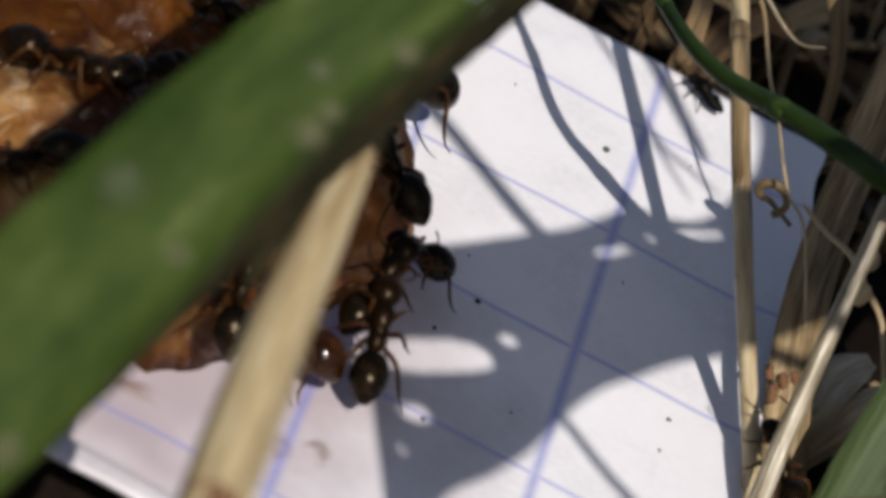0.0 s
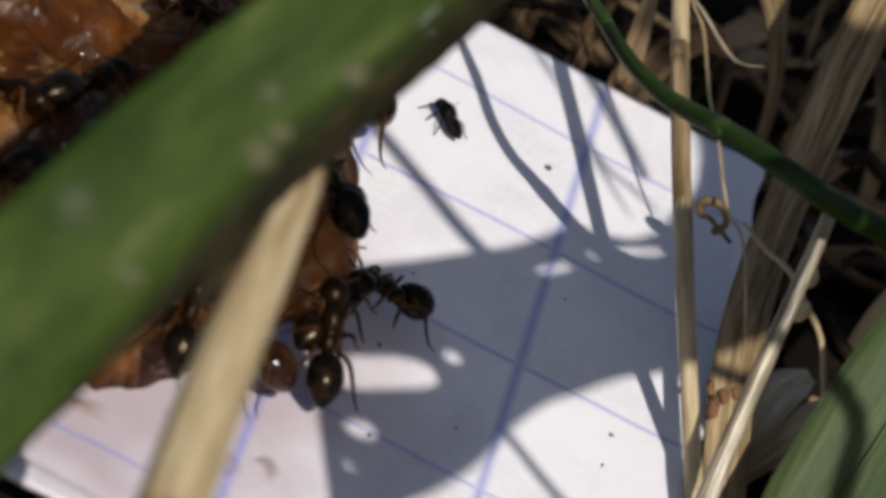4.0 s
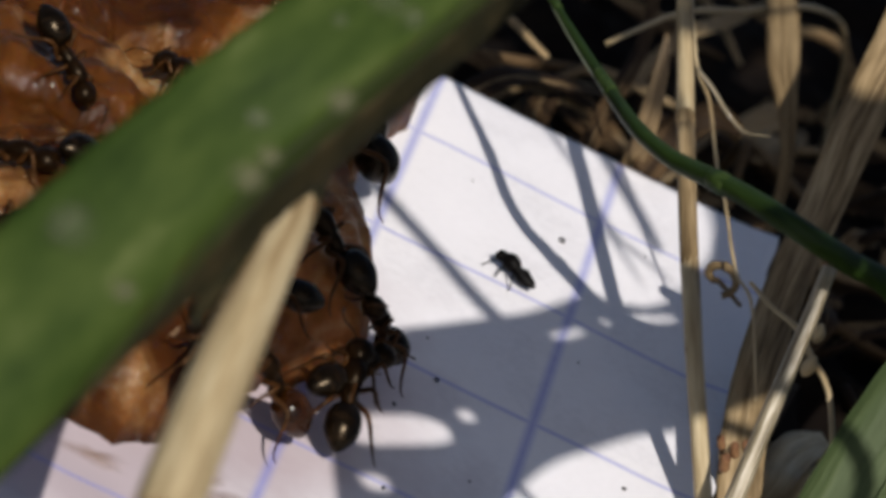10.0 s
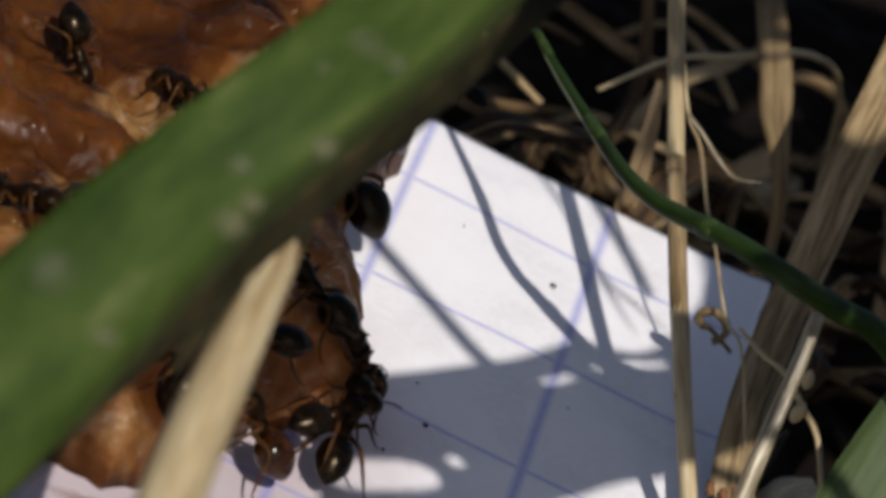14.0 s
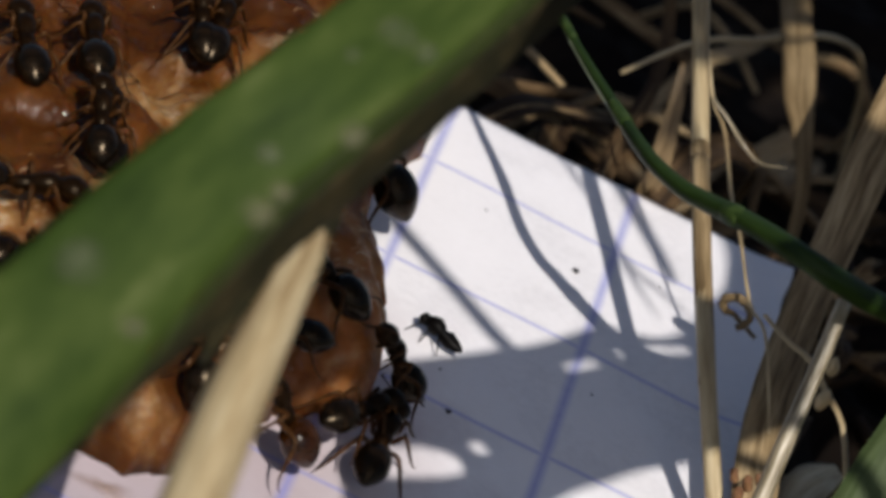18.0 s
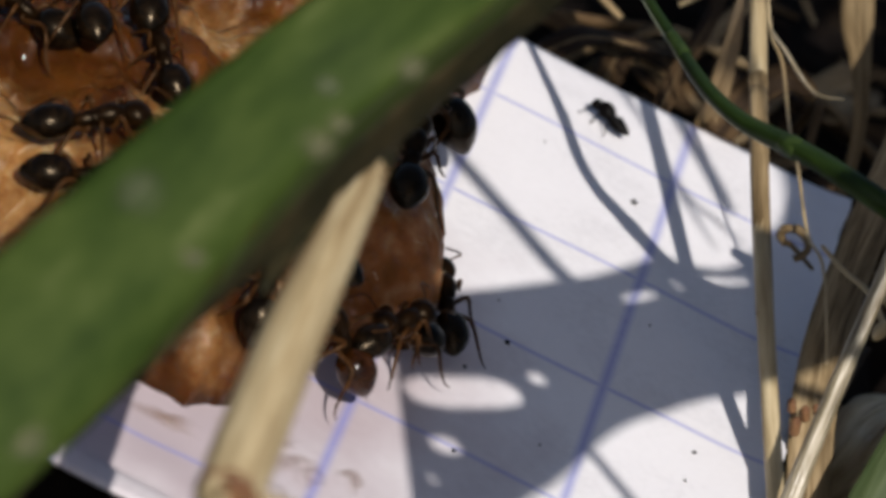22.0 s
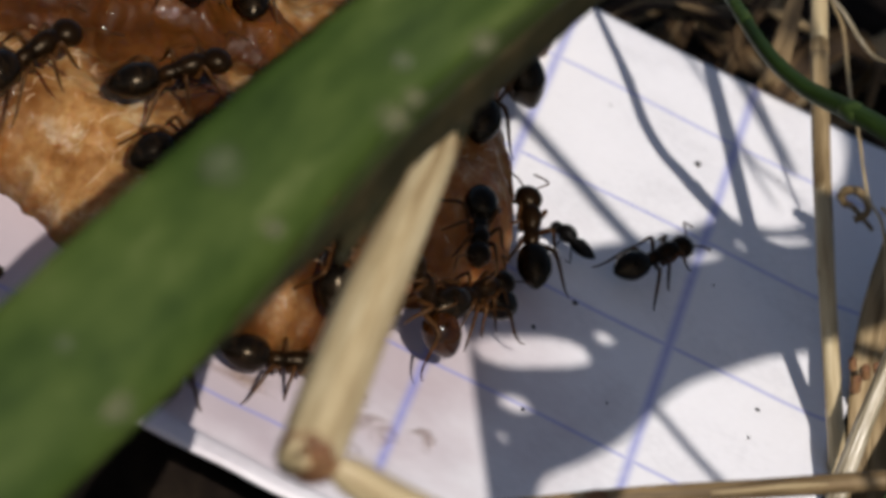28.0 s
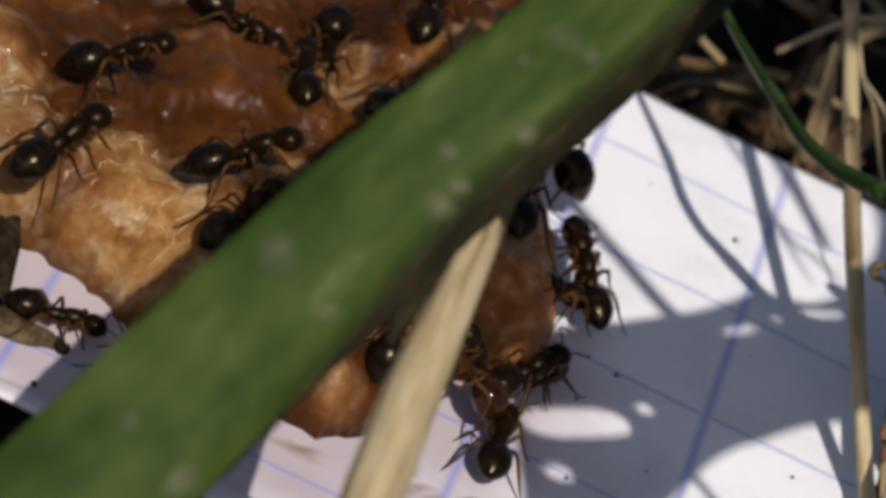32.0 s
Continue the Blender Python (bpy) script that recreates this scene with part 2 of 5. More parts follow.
# where pale pulp shows on the fruit, from its middle: x, y, reach, strength
PULP_AT = [(4.0, -0.9, 2.3, 0.44), (1.2, -9.4, 2.4, 0.6), (0.6, -12.4, 4.6, 0.75), (3.2, -6.0, 1.7, 0.32), (6.2, 1.9, 2.0, 0.42), (7.3, -13.0, 3.0, 0.5),
           (9.9, -4.6, 3.2, 0.55), (-0.4, -8.2, 1.6, 0.5), (-5.0, -9.0, 4.2, 0.6), (-4.0, 3.0, 3.0, 0.5)]
PAPER = paper_material()
FRUIT = fruit_material()
FRUIT_PALE = material("fruit_pale", [(0.26, 0.12, 0.04), (0.40, 0.23, 0.10), (0.52, 0.35, 0.19)], rough=0.3, scale=0.8, bump=0.6, fine=6, sss=0.25, coat=0.3)
JUICE = material("fruit_juice", [(0.22, 0.13, 0.08), (0.42, 0.30, 0.24), (0.60, 0.48, 0.42)], rough=0.12, scale=1.2, bump=0.8, fine=4, spec=0.5)
FIBRE = material("fruit_fibre", [(0.45, 0.26, 0.12), (0.66, 0.50, 0.33)], rough=0.35, scale=1.5, bump=0.2, coat=0.3)
BLADE = material("grass_green", [(0.018, 0.036, 0.005), (0.031, 0.055, 0.009), (0.050, 0.077, 0.015), (0.090, 0.115, 0.034)], rough=0.55, scale=0.6, stretch=(0.35, 1, 1),
                 spec=0.15, bump=0.5, fine=5, transmit=0.15, coords="UV")
# dark olive with shade put in, for the blade's fold and the straw's top
SHADE_OLIVE = material("blade_withered", [(0.006, 0.006, 0.002), (0.014, 0.013, 0.004), (0.036, 0.027, 0.010)], spec=0.2, rough=0.7, scale=0.8, bump=0.4, fine=6)
SPOT = material("blade_spot", [(0.050, 0.075, 0.020), (0.11, 0.13, 0.06)], rough=0.6, scale=3, bump=0.3)

TAN_SPOT = material("blade_tan_spot", [(0.085, 0.095, 0.040), (0.18, 0.17, 0.09)], rough=0.6, scale=3, bump=0.3)


def fade_out(m, reach, most=0.6):
    """Lets a small patch fade towards its rim."""
    n, l = m.node_tree.nodes, m.node_tree.links
    tc, gap, fall = n.new("ShaderNodeTexCoord"), n.new("ShaderNodeVectorMath"), n.new("ShaderNodeMapRange")
    gap.operation = "DISTANCE"
    gap.inputs[1].default_value = (0.5, 0.5, 0.5)
    l.new(tc.outputs["Generated"], gap.inputs[0])
    l.new(gap.outputs["Value"], fall.inputs["Value"])
    fall.interpolation_type = "SMOOTHSTEP"
    fall.inputs["From Min"].default_value, fall.inputs["From Max"].default_value = 0.0, reach
    fall.inputs["To Min"].default_value, fall.inputs["To Max"].default_value = most, 0.0
    l.new(fall.outputs[0], n["Principled BSDF"].inputs["Alpha"])


fade_out(SPOT, 0.5, 0.5)
fade_out(TAN_SPOT, 0.5, 0.38)
fade_out(JUICE, 0.5)
SCAR = material("blade_scar", [(0.012, 0.006, 0.003), (0.03, 0.016, 0.007)], rough=0.7, scale=4, bump=0.4)
fade_out(SCAR, 0.75)
# middle tone between the lit blade and its shaded fold, put into the colour
MARGIN_SHADE = material("blade_margin", [(0.012, 0.018, 0.003), (0.022, 0.032, 0.006), (0.034, 0.044, 0.010)], rough=0.6, scale=0.9, stretch=(0.3, 1, 1), spec=0.25, bump=0.4, fine=5, coords="UV")
STEM = material("stem_green", [(0.008, 0.019, 0.0025), (0.018, 0.037, 0.005), (0.034, 0.060, 0.010)], spec=0.2, rough=0.5, scale=0.9, stretch=(0.3, 1, 1), bump=0.3, fine=6, transmit=0.1, coords="UV")
LEAF = material("leaf_green", [(0.046, 0.070, 0.022), (0.062, 0.092, 0.032), (0.095, 0.128, 0.052)], rough=0.6, scale=1.9, stretch=(0.1, 1, 1), bump=0.9, fine=4, spec=0.3, transmit=0.2, coords="UV")
STRAW = material("straw_pale", [(0.20, 0.135, 0.062), (0.38, 0.295, 0.163), (0.53, 0.44, 0.275)], rough=0.5, scale=2.2, bump=0.5, fine=4, stretch=(0.1, 1, 1), coords="UV")
STRAW_GREY = material("straw_bleached", [(0.085, 0.066, 0.036), (0.26, 0.215, 0.135), (0.54, 0.48, 0.37)], rough=0.3, scale=3.2, bump=0.5, fine=4, stretch=(0.1, 1, 1), coords="UV")
BROWN = material("stalk_brown", [(0.050, 0.030, 0.011), (0.11, 0.070, 0.029), (0.24, 0.165, 0.080)], rough=0.6, scale=2.2, bump=0.6, fine=4, stretch=(0.1, 1, 1), coords="UV")
BROKEN = material("straw_break", [(0.07, 0.028, 0.010), (0.16, 0.070, 0.028), (0.26, 0.14, 0.06)], rough=0.8, scale=3, bump=0.8, fine=4)
SCRAP = material("scrap_grey", [(0.020, 0.012, 0.006), (0.052, 0.034, 0.018), (0.12, 0.083, 0.048)], rough=0.8, scale=2.2, bump=1.0, fine=5, spec=0.1)
BROKEN_DARK = material("scrap_dark", [(0.006, 0.0035, 0.002), (0.016, 0.010, 0.006), (0.045, 0.028, 0.016)], rough=0.85, scale=2.5, bump=1.0, fine=5, spec=0.08)
SPLIT = material("straw_split", [(0.07, 0.038, 0.012), (0.14, 0.082, 0.032), (0.24, 0.155, 0.07)], rough=0.7, scale=2.2, bump=0.6, fine=4, stretch=(0.1, 1, 1), coords="UV")
NODE = material("stem_node", [(0.013, 0.028, 0.004), (0.028, 0.050, 0.009), (0.048, 0.074, 0.017)], spec=0.2, rough=0.5, scale=2, bump=0.3, fine=4)
SHEATH = material("sheath_brown", [(0.080, 0.052, 0.022), (0.165, 0.114, 0.055), (0.29, 0.21, 0.11)], rough=0.65, spec=0.25, scale=2.2, bump=0.6, fine=4, stretch=(0.1, 1, 1), coords="UV")
SHEATH_TAN = material("sheath_tan", [(0.09, 0.058, 0.025), (0.22, 0.155, 0.078), (0.40, 0.30, 0.17)], rough=0.65, spec=0.25, scale=2.6, bump=0.7, fine=4, stretch=(0.1, 1, 1), coords="UV")
RIM = material("stem_rim", [(0.20, 0.24, 0.14), (0.34, 0.37, 0.27)], rough=0.4, scale=2, bump=0.2, fine=4)
LITTER = material("litter_dry", [(0.022, 0.012, 0.005), (0.10, 0.060, 0.026), (0.36, 0.26, 0.14)], rough=0.75, scale=1.2, stretch=(0.2, 1, 1), bump=0.6, fine=5, vary=0.55, coords="UV", spec=0.2)
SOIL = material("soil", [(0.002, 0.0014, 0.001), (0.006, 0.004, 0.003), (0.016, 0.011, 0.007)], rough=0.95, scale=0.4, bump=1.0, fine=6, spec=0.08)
ANT = material("ant_shell", [(0.0025, 0.0012, 0.0005), (0.008, 0.0036, 0.0011), (0.024, 0.010, 0.003)], rough=0.3, scale=2.2, bump=0.15, fine=9, spec=0.12)
GASTER = material("ant_gaster", [(0.0015, 0.001, 0.0006), (0.004, 0.0024, 0.0012), (0.012, 0.0065, 0.0028)], rough=0.24, scale=3, stretch=(2, 0.7, 0.7), bump=0.08, fine=9,
                  spec=0.2)
LIMB = material("ant_limb", [(0.014, 0.0055, 0.0016), (0.062, 0.025, 0.007)], rough=0.35, scale=3, bump=0.1, spec=0.15)
# amber stands in for light passing through the swollen abdomen
AMBER = material("ant_amber", [(0.008, 0.0026, 0.0004), (0.024, 0.0075, 0.0012), (0.055, 0.019, 0.0035)], rough=0.13, scale=1.2, bump=0.1, spec=0.3)
FLY = material("midge_black", [(0.0016, 0.0013, 0.0013), (0.005, 0.004, 0.0036)], rough=0.45, scale=4, bump=0.3, spec=0.06)
for m in (ANT, GASTER, LIMB):
    m.node_tree.nodes["Principled BSDF"].inputs["Specular Tint"].default_value = (1.0, 0.80, 0.56, 1)
SPECK = material("dirt_speck", [(0.010, 0.010, 0.012), (0.03, 0.03, 0.03)], rough=0.8, scale=6, bump=0.4)
WING = material("midge_wing", [(0.5, 0.5, 0.5), (0.7, 0.7, 0.7)], rough=0.5, scale=2, bump=0)
WING.node_tree.nodes["Principled BSDF"].inputs["Specular IOR Level"].default_value = 0.1
WING.node_tree.nodes["Principled BSDF"].inputs["Alpha"].default_value = 0.012


# ---- mesh helpers: shapes are drawn in millimetres ----
def part(name, bm, mat, parent=None, label="", at=None, smooth=True):
    """Links a bmesh as one mesh object; at: its own origin, in millimetres."""
    o = Vector(at or (0, 0, 0))
    for v in bm.verts:
        v.co = (v.co - o) * MM
    me = bpy.data.meshes.new(name)
    bm.to_mesh(me)
    bm.free()
    me.materials.append(mat)
    me.shade_smooth() if smooth else me.shade_flat()
    ob = new(name, me)
    ob.location = o * MM
    if parent:
        ob.parent = parent
    return tagged(ob, label)


def thing(name, at, label, category, group="", kind=""):
    e = new(name)
    e.empty_display_size = 0.001
    e.location = Vector(at) * MM
    return tagged(e, label, category, group, kind)


def smooth_line(pts, steps=5):
    """Catmull-Rom through points (tuples of any length)."""
    p = [np.array(q, float) for q in pts]
    p = [2 * p[0] - p[1], *p, 2 * p[-1] - p[-2]]
    out = []
    for i in range(1, len(p) - 2):
        a, b, c, d = p[i - 1], p[i], p[i + 1], p[i + 2]
        for k in range(steps):
            t = k / steps
            out.append(0.5 * (2 * b + (c - a) * t + (2 * a - 5 * b + 4 * c - d) * t * t + (3 * b - a - 3 * c + d) * t ** 3))
    out.append(p[-2])
    return out


def tube(bm, pts, radii, seg=8, ridge=0.0, ridges=5, steps=5, rough=0.0, flat=1.0, seed=0, groove=0.0):
    """A swept stalk. radii: one per point, ridge: lengthwise ribs, groove: narrow furrows, as shares of the radius."""
    rr = random.Random(seed)
    rows = smooth_line([(*p, r) for p, r in zip(pts, radii)], steps) if steps > 1 else [np.array((*p, r)) for p, r in zip(pts, radii)]
    rings, side = [], None
    for i, row in enumerate(rows):
        p = Vector(row[:3])
        t = (Vector(rows[min(i + 1, len(rows) - 1)][:3]) - Vector(rows[max(i - 1, 0)][:3])).normalized()
        if side is None:
            side = t.orthogonal().normalized()
        side = (side - t * side.dot(t)).normalized()
        up = t.cross(side)
        ring = []
        for k in range(seg):
            a = 2 * math.pi * k / seg
            r = row[3] * (1 + ridge * math.cos(ridges * a) - groove * max(0.0, math.cos(ridges * a + 0.4 * math.sin(a))) ** 10 + rough * rr.uniform(-1, 1))
            ring.append(bm.verts.new(p + side * (r * math.cos(a)) + up * (r * flat * math.sin(a))))
        rings.append(ring)
    uv = bm.loops.layers.uv.verify()
    run = [0.0]
    for a, b in zip(rows, rows[1:]):
        run.append(run[-1] + float(np.linalg.norm(b[:3] - a[:3])))
    shift = rr.uniform(0, 50)
    for i, (a, b) in enumerate(zip(rings, rings[1:])):
        for k in range(seg):
            face = bm.faces.new((a[k], a[(k + 1) % seg], b[(k + 1) % seg], b[k]))
            w = 2 * math.pi * max(r[3] for r in rows) / seg
            for loop, (u, v) in zip(face.loops, ((i, k), (i, k + 1), (i + 1, k + 1), (i + 1, k))):
                loop[uv].uv = ((run[u] + shift) * MM, (v * w + shift) * MM)
    for cap in (rings[0][::-1], rings[-1]):
        for loop in bm.faces.new(cap).loops:
            loop[uv].uv = (shift * MM, shift * MM)
    return bm


def ribbon(bm, pts, widths, facing, profile, thick=0.08, steps=6, wave=0.0, seed=0, veins=0.0):
    """A leaf: a cross profile of (across, out) pairs in half widths, swept along the points; facing: where its face looks."""
    rr = random.Random(seed)
    ph = rr.uniform(0, 6)
    rows = smooth_line([(*p, w) for p, w in zip(pts, widths)], steps)
    first = profile(0.0) if callable(profile) else profile
    n = len(first)
    top, low = [], []
    for i, row in enumerate(rows):
        p = Vector(row[:3])
        t = (Vector(rows[min(i + 1, len(rows) - 1)][:3]) - Vector(rows[max(i - 1, 0)][:3])).normalized()
        f = Vector(facing)
        f = (f - t * f.dot(t)).normalized()
        s = t.cross(f)
        half = row[3] / 2
        a, b = [], []
        shape = profile(i / (len(rows) - 1)) if callable(profile) else profile
        for k, (u, v) in enumerate(shape):
            v = v * half + wave * half * math.sin(i * 0.55 + ph + 2.2 * u) + veins * (k % 2)
            u = u * half * (1 + 0.015 * rr.uniform(-1, 1))
            a.append(bm.verts.new(p + s * u + f * v))
            b.append(bm.verts.new(p + s * u + f * (v - thick)))
        top.append(a)
        low.append(b)
    uv = bm.loops.layers.uv.verify()
    run = [0.0]
    for a, b in zip(rows, rows[1:]):
        run.append(run[-1] + float(np.linalg.norm(b[:3] - a[:3])))
    wide = max(widths) / 2
    for i in range(len(rows) - 1):
        for k in range(n - 1):
            face = bm.faces.new((top[i][k], top[i][k + 1], top[i + 1][k + 1], top[i + 1][k]))
            under = bm.faces.new((low[i][k + 1], low[i][k], low[i + 1][k], low[i + 1][k + 1]))
            for f, spots in ((face, ((i, k), (i, k + 1), (i + 1, k + 1), (i + 1, k))), (under, ((i, k + 1), (i, k), (i + 1, k), (i + 1, k + 1)))):
                for loop, (u, v) in zip(f.loops, spots):
                    loop[uv].uv = ((run[u] + 7 * ph) * MM, (first[v][0] * wide + 3 * ph) * MM)
        for k in (0, n - 1):
            bm.faces.new((top[i][k], top[i + 1][k], low[i + 1][k], low[i][k]))
    for i in (0, -1):
        for k in range(n - 1):
            bm.faces.new((top[i][k], top[i][k + 1], low[i][k + 1], low[i][k]))
    bmesh.ops.recalc_face_normals(bm, faces=bm.faces)
    return bm


def blob(bm, at, size, seg=12, rings=8, point=0.0, turn=None, grooves=0.0, count=4, blunt=0.0):
    """An ellipsoid, long axis x; point: how far its rear end tapers; grooves: rings that part its segments."""
    m = Matrix.Translation(at) @ (turn or Matrix())
    grid = []
    for i in range(rings + 1):
        a = math.pi * i / rings
        x, r = math.cos(a), math.sin(a)
        r = (1 - blunt) * r + blunt * (1 - x ** 4) ** 0.5 if x > 0 else r
        r *= 1 - point * max(0.0, -x) ** 1.5 * 0.6
        r *= 1 - grooves * (0.5 + 0.5 * math.cos(count * math.pi * (x + 1))) ** 6
        grid.append([bm.verts.new(m @ Vector((x * size[0], r * size[1] * math.cos(2 * math.pi * k / seg), r * size[2] * math.sin(2 * math.pi * k / seg))))
                     for k in range(seg if 0 < i < rings else 1)])
    for a, b in zip(grid, grid[1:]):
        for k in range(seg):
            q = (a[k % len(a)], a[(k + 1) % seg % len(a)], b[(k + 1) % seg % len(b)], b[k % len(b)])
            q = list(dict.fromkeys(q))
            bm.faces.new(q)
    bmesh.ops.recalc_face_normals(bm, faces=bm.faces)
    return bm


def stem_thing(name, label, category, pts, radii, mat, piece="stem", **kw):
    base = min(pts, key=lambda p: p[2])
    e = thing(name, base, label, category)
    part(piece, tube(bmesh.new(), [Vector(p) - Vector(base) for p in pts], radii, **kw), mat, e)
    return e


# ---- ground ----
def ground_height(x, y):
    dx, dy = max(abs(x + 8) - 12.0, 0), max(abs(y - 0.6) - 12.2, 0)
    far = min(1.0, math.hypot(dx, dy) / 3.0)
    bumps = 0.9 * noise.noise((x * 0.35, y * 0.35, 0)) + 0.45 * noise.noise((x * 1.1, y * 1.1, 3))
    return -0.16 - far * (3.2 + bumps)


def build_ground():
    xs = sorted({*np.arange(-34, 24.01, 0.5), *[s * v for s in (-1, 1) for v in (40, 50, 65, 90, 120, 180, 260, 400)]})
    ys = sorted({*np.arange(-34, 40.01, 0.5), *[s * v for s in (-1, 1) for v in (45, 55, 70, 95, 120, 180, 260, 400)]})
    verts = [(x * MM, y * MM, ground_height(x, y) * MM) for y in ys for x in xs]
    w = len(xs)
    faces = [(j * w + i, j * w + i + 1, (j + 1) * w + i + 1, (j + 1) * w + i) for j in range(len(ys) - 1) for i in range(w - 1)]
    me = bpy.data.meshes.new("ground")
    me.from_pydata(verts, [], faces)
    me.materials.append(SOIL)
    me.shade_smooth()
    tagged(new("ground", me), "dark crumbly soil under the grass", "ground", kind="structure")


build_ground()


# ---- the sheet of squared paper ----
def paper_height(x, y):
    """Nearly flat; the damp near edge wrinkles and turns up in a lip, the right end bows."""
    near = max(0.0, -4.0 - y)
    lip = min(1.0, max(0.0, (-11.6 - y - 0.12 * math.sin(0.8 * x)) / 0.8))
    creases = 0.035 * math.sin(2.3 * x + 1.1 * y) * math.sin(1.4 * y - 0.6 * x) * min(1.0, max(0.0, (-6.0 - y) / 3))
    return 0.55 * lip * lip * (3 - 2 * lip) + creases + 0.010 * min(near, 7.0) ** 2 * 0.45 + 0.05 * max(0.0, x - 2.6) ** 2 + 0.02 * math.sin(0.9 * x + 0.5 * y)


def build_paper():
    bm = bmesh.new()
    x0, x1, y0, y1 = -26.0, 4.35, -12.95, 13.2
    nx, ny = 110, 130
    grid = [[], []]
    for layer in (0, 1):
        for j in range(ny + 1):
            row = []
            for i in range(nx + 1):
                x, y = x0 + (x1 - x0) * i / nx, y0 + (y1 - y0) * j / ny
                if i == nx:
                    x += 0.05 * math.sin(2.1 * y)
                row.append(bm.verts.new((x, y, paper_height(x, y) - 0.1 * layer)))
            grid[layer].append(row)
    for j in range(ny):
        for i in range(nx):
            a, b = grid
            bm.faces.new((a[j][i], a[j][i + 1], a[j + 1][i + 1], a[j + 1][i]))
            bm.faces.new((b[j][i], b[j + 1][i], b[j + 1][i + 1], b[j][i + 1]))
    a, b = grid
    for j in range(ny):
        for i in (0, nx):
            bm.faces.new((a[j][i], a[j + 1][i], b[j + 1][i], b[j][i]))
    for i in range(nx):
        for j in (0, ny):
            bm.faces.new((a[j][i], a[j][i + 1], b[j][i + 1], b[j][i]))
    bmesh.ops.recalc_face_normals(bm, faces=bm.faces)
    ob = part("squared_paper", bm, PAPER)
    tagged(ob, "white squared notebook paper with blue ruling lying on the soil", "paper")


build_paper()


# ---- the fruit ----
FRUIT_AT = (-15.0, 3.6)


def fruit_reach(a):
    """How far the fruit reaches from its middle, by the angle."""
    a = (a + math.pi) % (2 * math.pi) - math.pi
    c, s = abs(math.cos(a)), abs(math.sin(a))
    r = 1 / ((c / 10.0) ** 5 + (s / 12.0) ** 5) ** 0.2
    r += 1.15 * math.exp(-(((a + 0.43) / 0.2) ** 2)) - 1.25 * math.exp(-(((a + 0.72) / 0.17) ** 2))
    r -= 0.9 * math.exp(-(((a + 0.01) / 0.14) ** 2)) + 1.15 * math.exp(-(((a - 0.33) / 0.26) ** 2)) + 0.4 * math.exp(-(((a + 1.35) / 0.2) ** 2))
    r -= 1.75 * math.exp(-(((a + 1.63) / 0.19) ** 2))
    return r + 0.10 * math.sin(5 * a + 0.6) + 0.14 * math.sin(11 * a + 2) + 0.10 * math.sin(23 * a) + 0.06 * math.sin(47 * a) + 0.07 * math.sin(71 * a + 1) + 0.05 * math.sin(113 * a)


def fruit_top(x, y):
    """The height of the fruit's surface."""
    dx, dy = x - FRUIT_AT[0], y - FRUIT_AT[1]
    q = min(1.0, math.hypot(dx, dy) / fruit_reach(math.atan2(dy, dx)))
    dome = 2.6 * (1 - q ** 13) ** 0.5
    lumps = (0.34 * math.sin(0.9 * x + 0.4 * y + 1) + 0.26 * math.sin(0.5 * x - 1.15 * y + 2) + 0.16 * math.sin(2.1 * x + 1.2 * y)
             + 0.12 * math.sin(1.3 * x - 2.6 * y + 4) + 0.05 * math.sin(4.3 * x + 1.1 * y) + 0.05 * math.sin(1.7 * x - 5.1 * y)
             + 0.025 * math.sin(8.3 * x + 3.1 * y) + 0.025 * math.sin(3.2 * x - 9.7 * y))
    return max(0.02, dome + lumps * min(1.0, 3 * (1 - q)))


def build_fruit():
    bm = bmesh.new()
    cx, cy = FRUIT_AT
    rings, seg = 150, 300
    mid = bm.verts.new((cx, cy, fruit_top(cx, cy)))
    last = None
    for i in range(1, rings + 1):
        q = i / rings
        ring = []
        for k in range(seg):
            a = 2 * math.pi * k / seg
            e = fruit_reach(a)
            x, y = cx + e * q * math.cos(a), cy + e * q * math.sin(a)
            torn = 0.13 * noise.fractal((x * 1.1, y * 1.1, 1), 1.1, 2.1, 3) + 0.05 * abs(noise.noise((x * 4.0, y * 2.0, 5)))
            ring.append(bm.verts.new((x + 0.13 * noise.noise((x * 2.6, y * 2.6, 9)) + 0.05 * noise.noise((x * 7, y * 7, i * 0.15)), y + 0.13 * noise.noise((x * 2.6, y * 2.6, 4)) + 0.05 * noise.noise((x * 7, y * 7, 7 + i * 0.15)), max(0.02, fruit_top(x, y) + torn * min(1.0, 0.25 + 12 * (1 - q))))))
        for k in range(seg):
            if last is None:
                bm.faces.new((mid, ring[k], ring[(k + 1) % seg]))
            else:
                bm.faces.new((last[k], ring[k], ring[(k + 1) % seg], last[(k + 1) % seg]))
        last = ring
    bm.faces.new(last[::-1])
    base = (cx, cy, 0)
    e = thing("fruit_piece", base, "ripe orange-brown piece of fruit flesh, wet and fibrous, on squared paper", "fruit")
    for v in bm.verts:
        v.co -= Vector(base)
    part("flesh", bm, FRUIT, e)
    return e


fruit = build_fruit()

# ---- the plants around ----
FRONT = (-0.034, -0.873, 0.487)


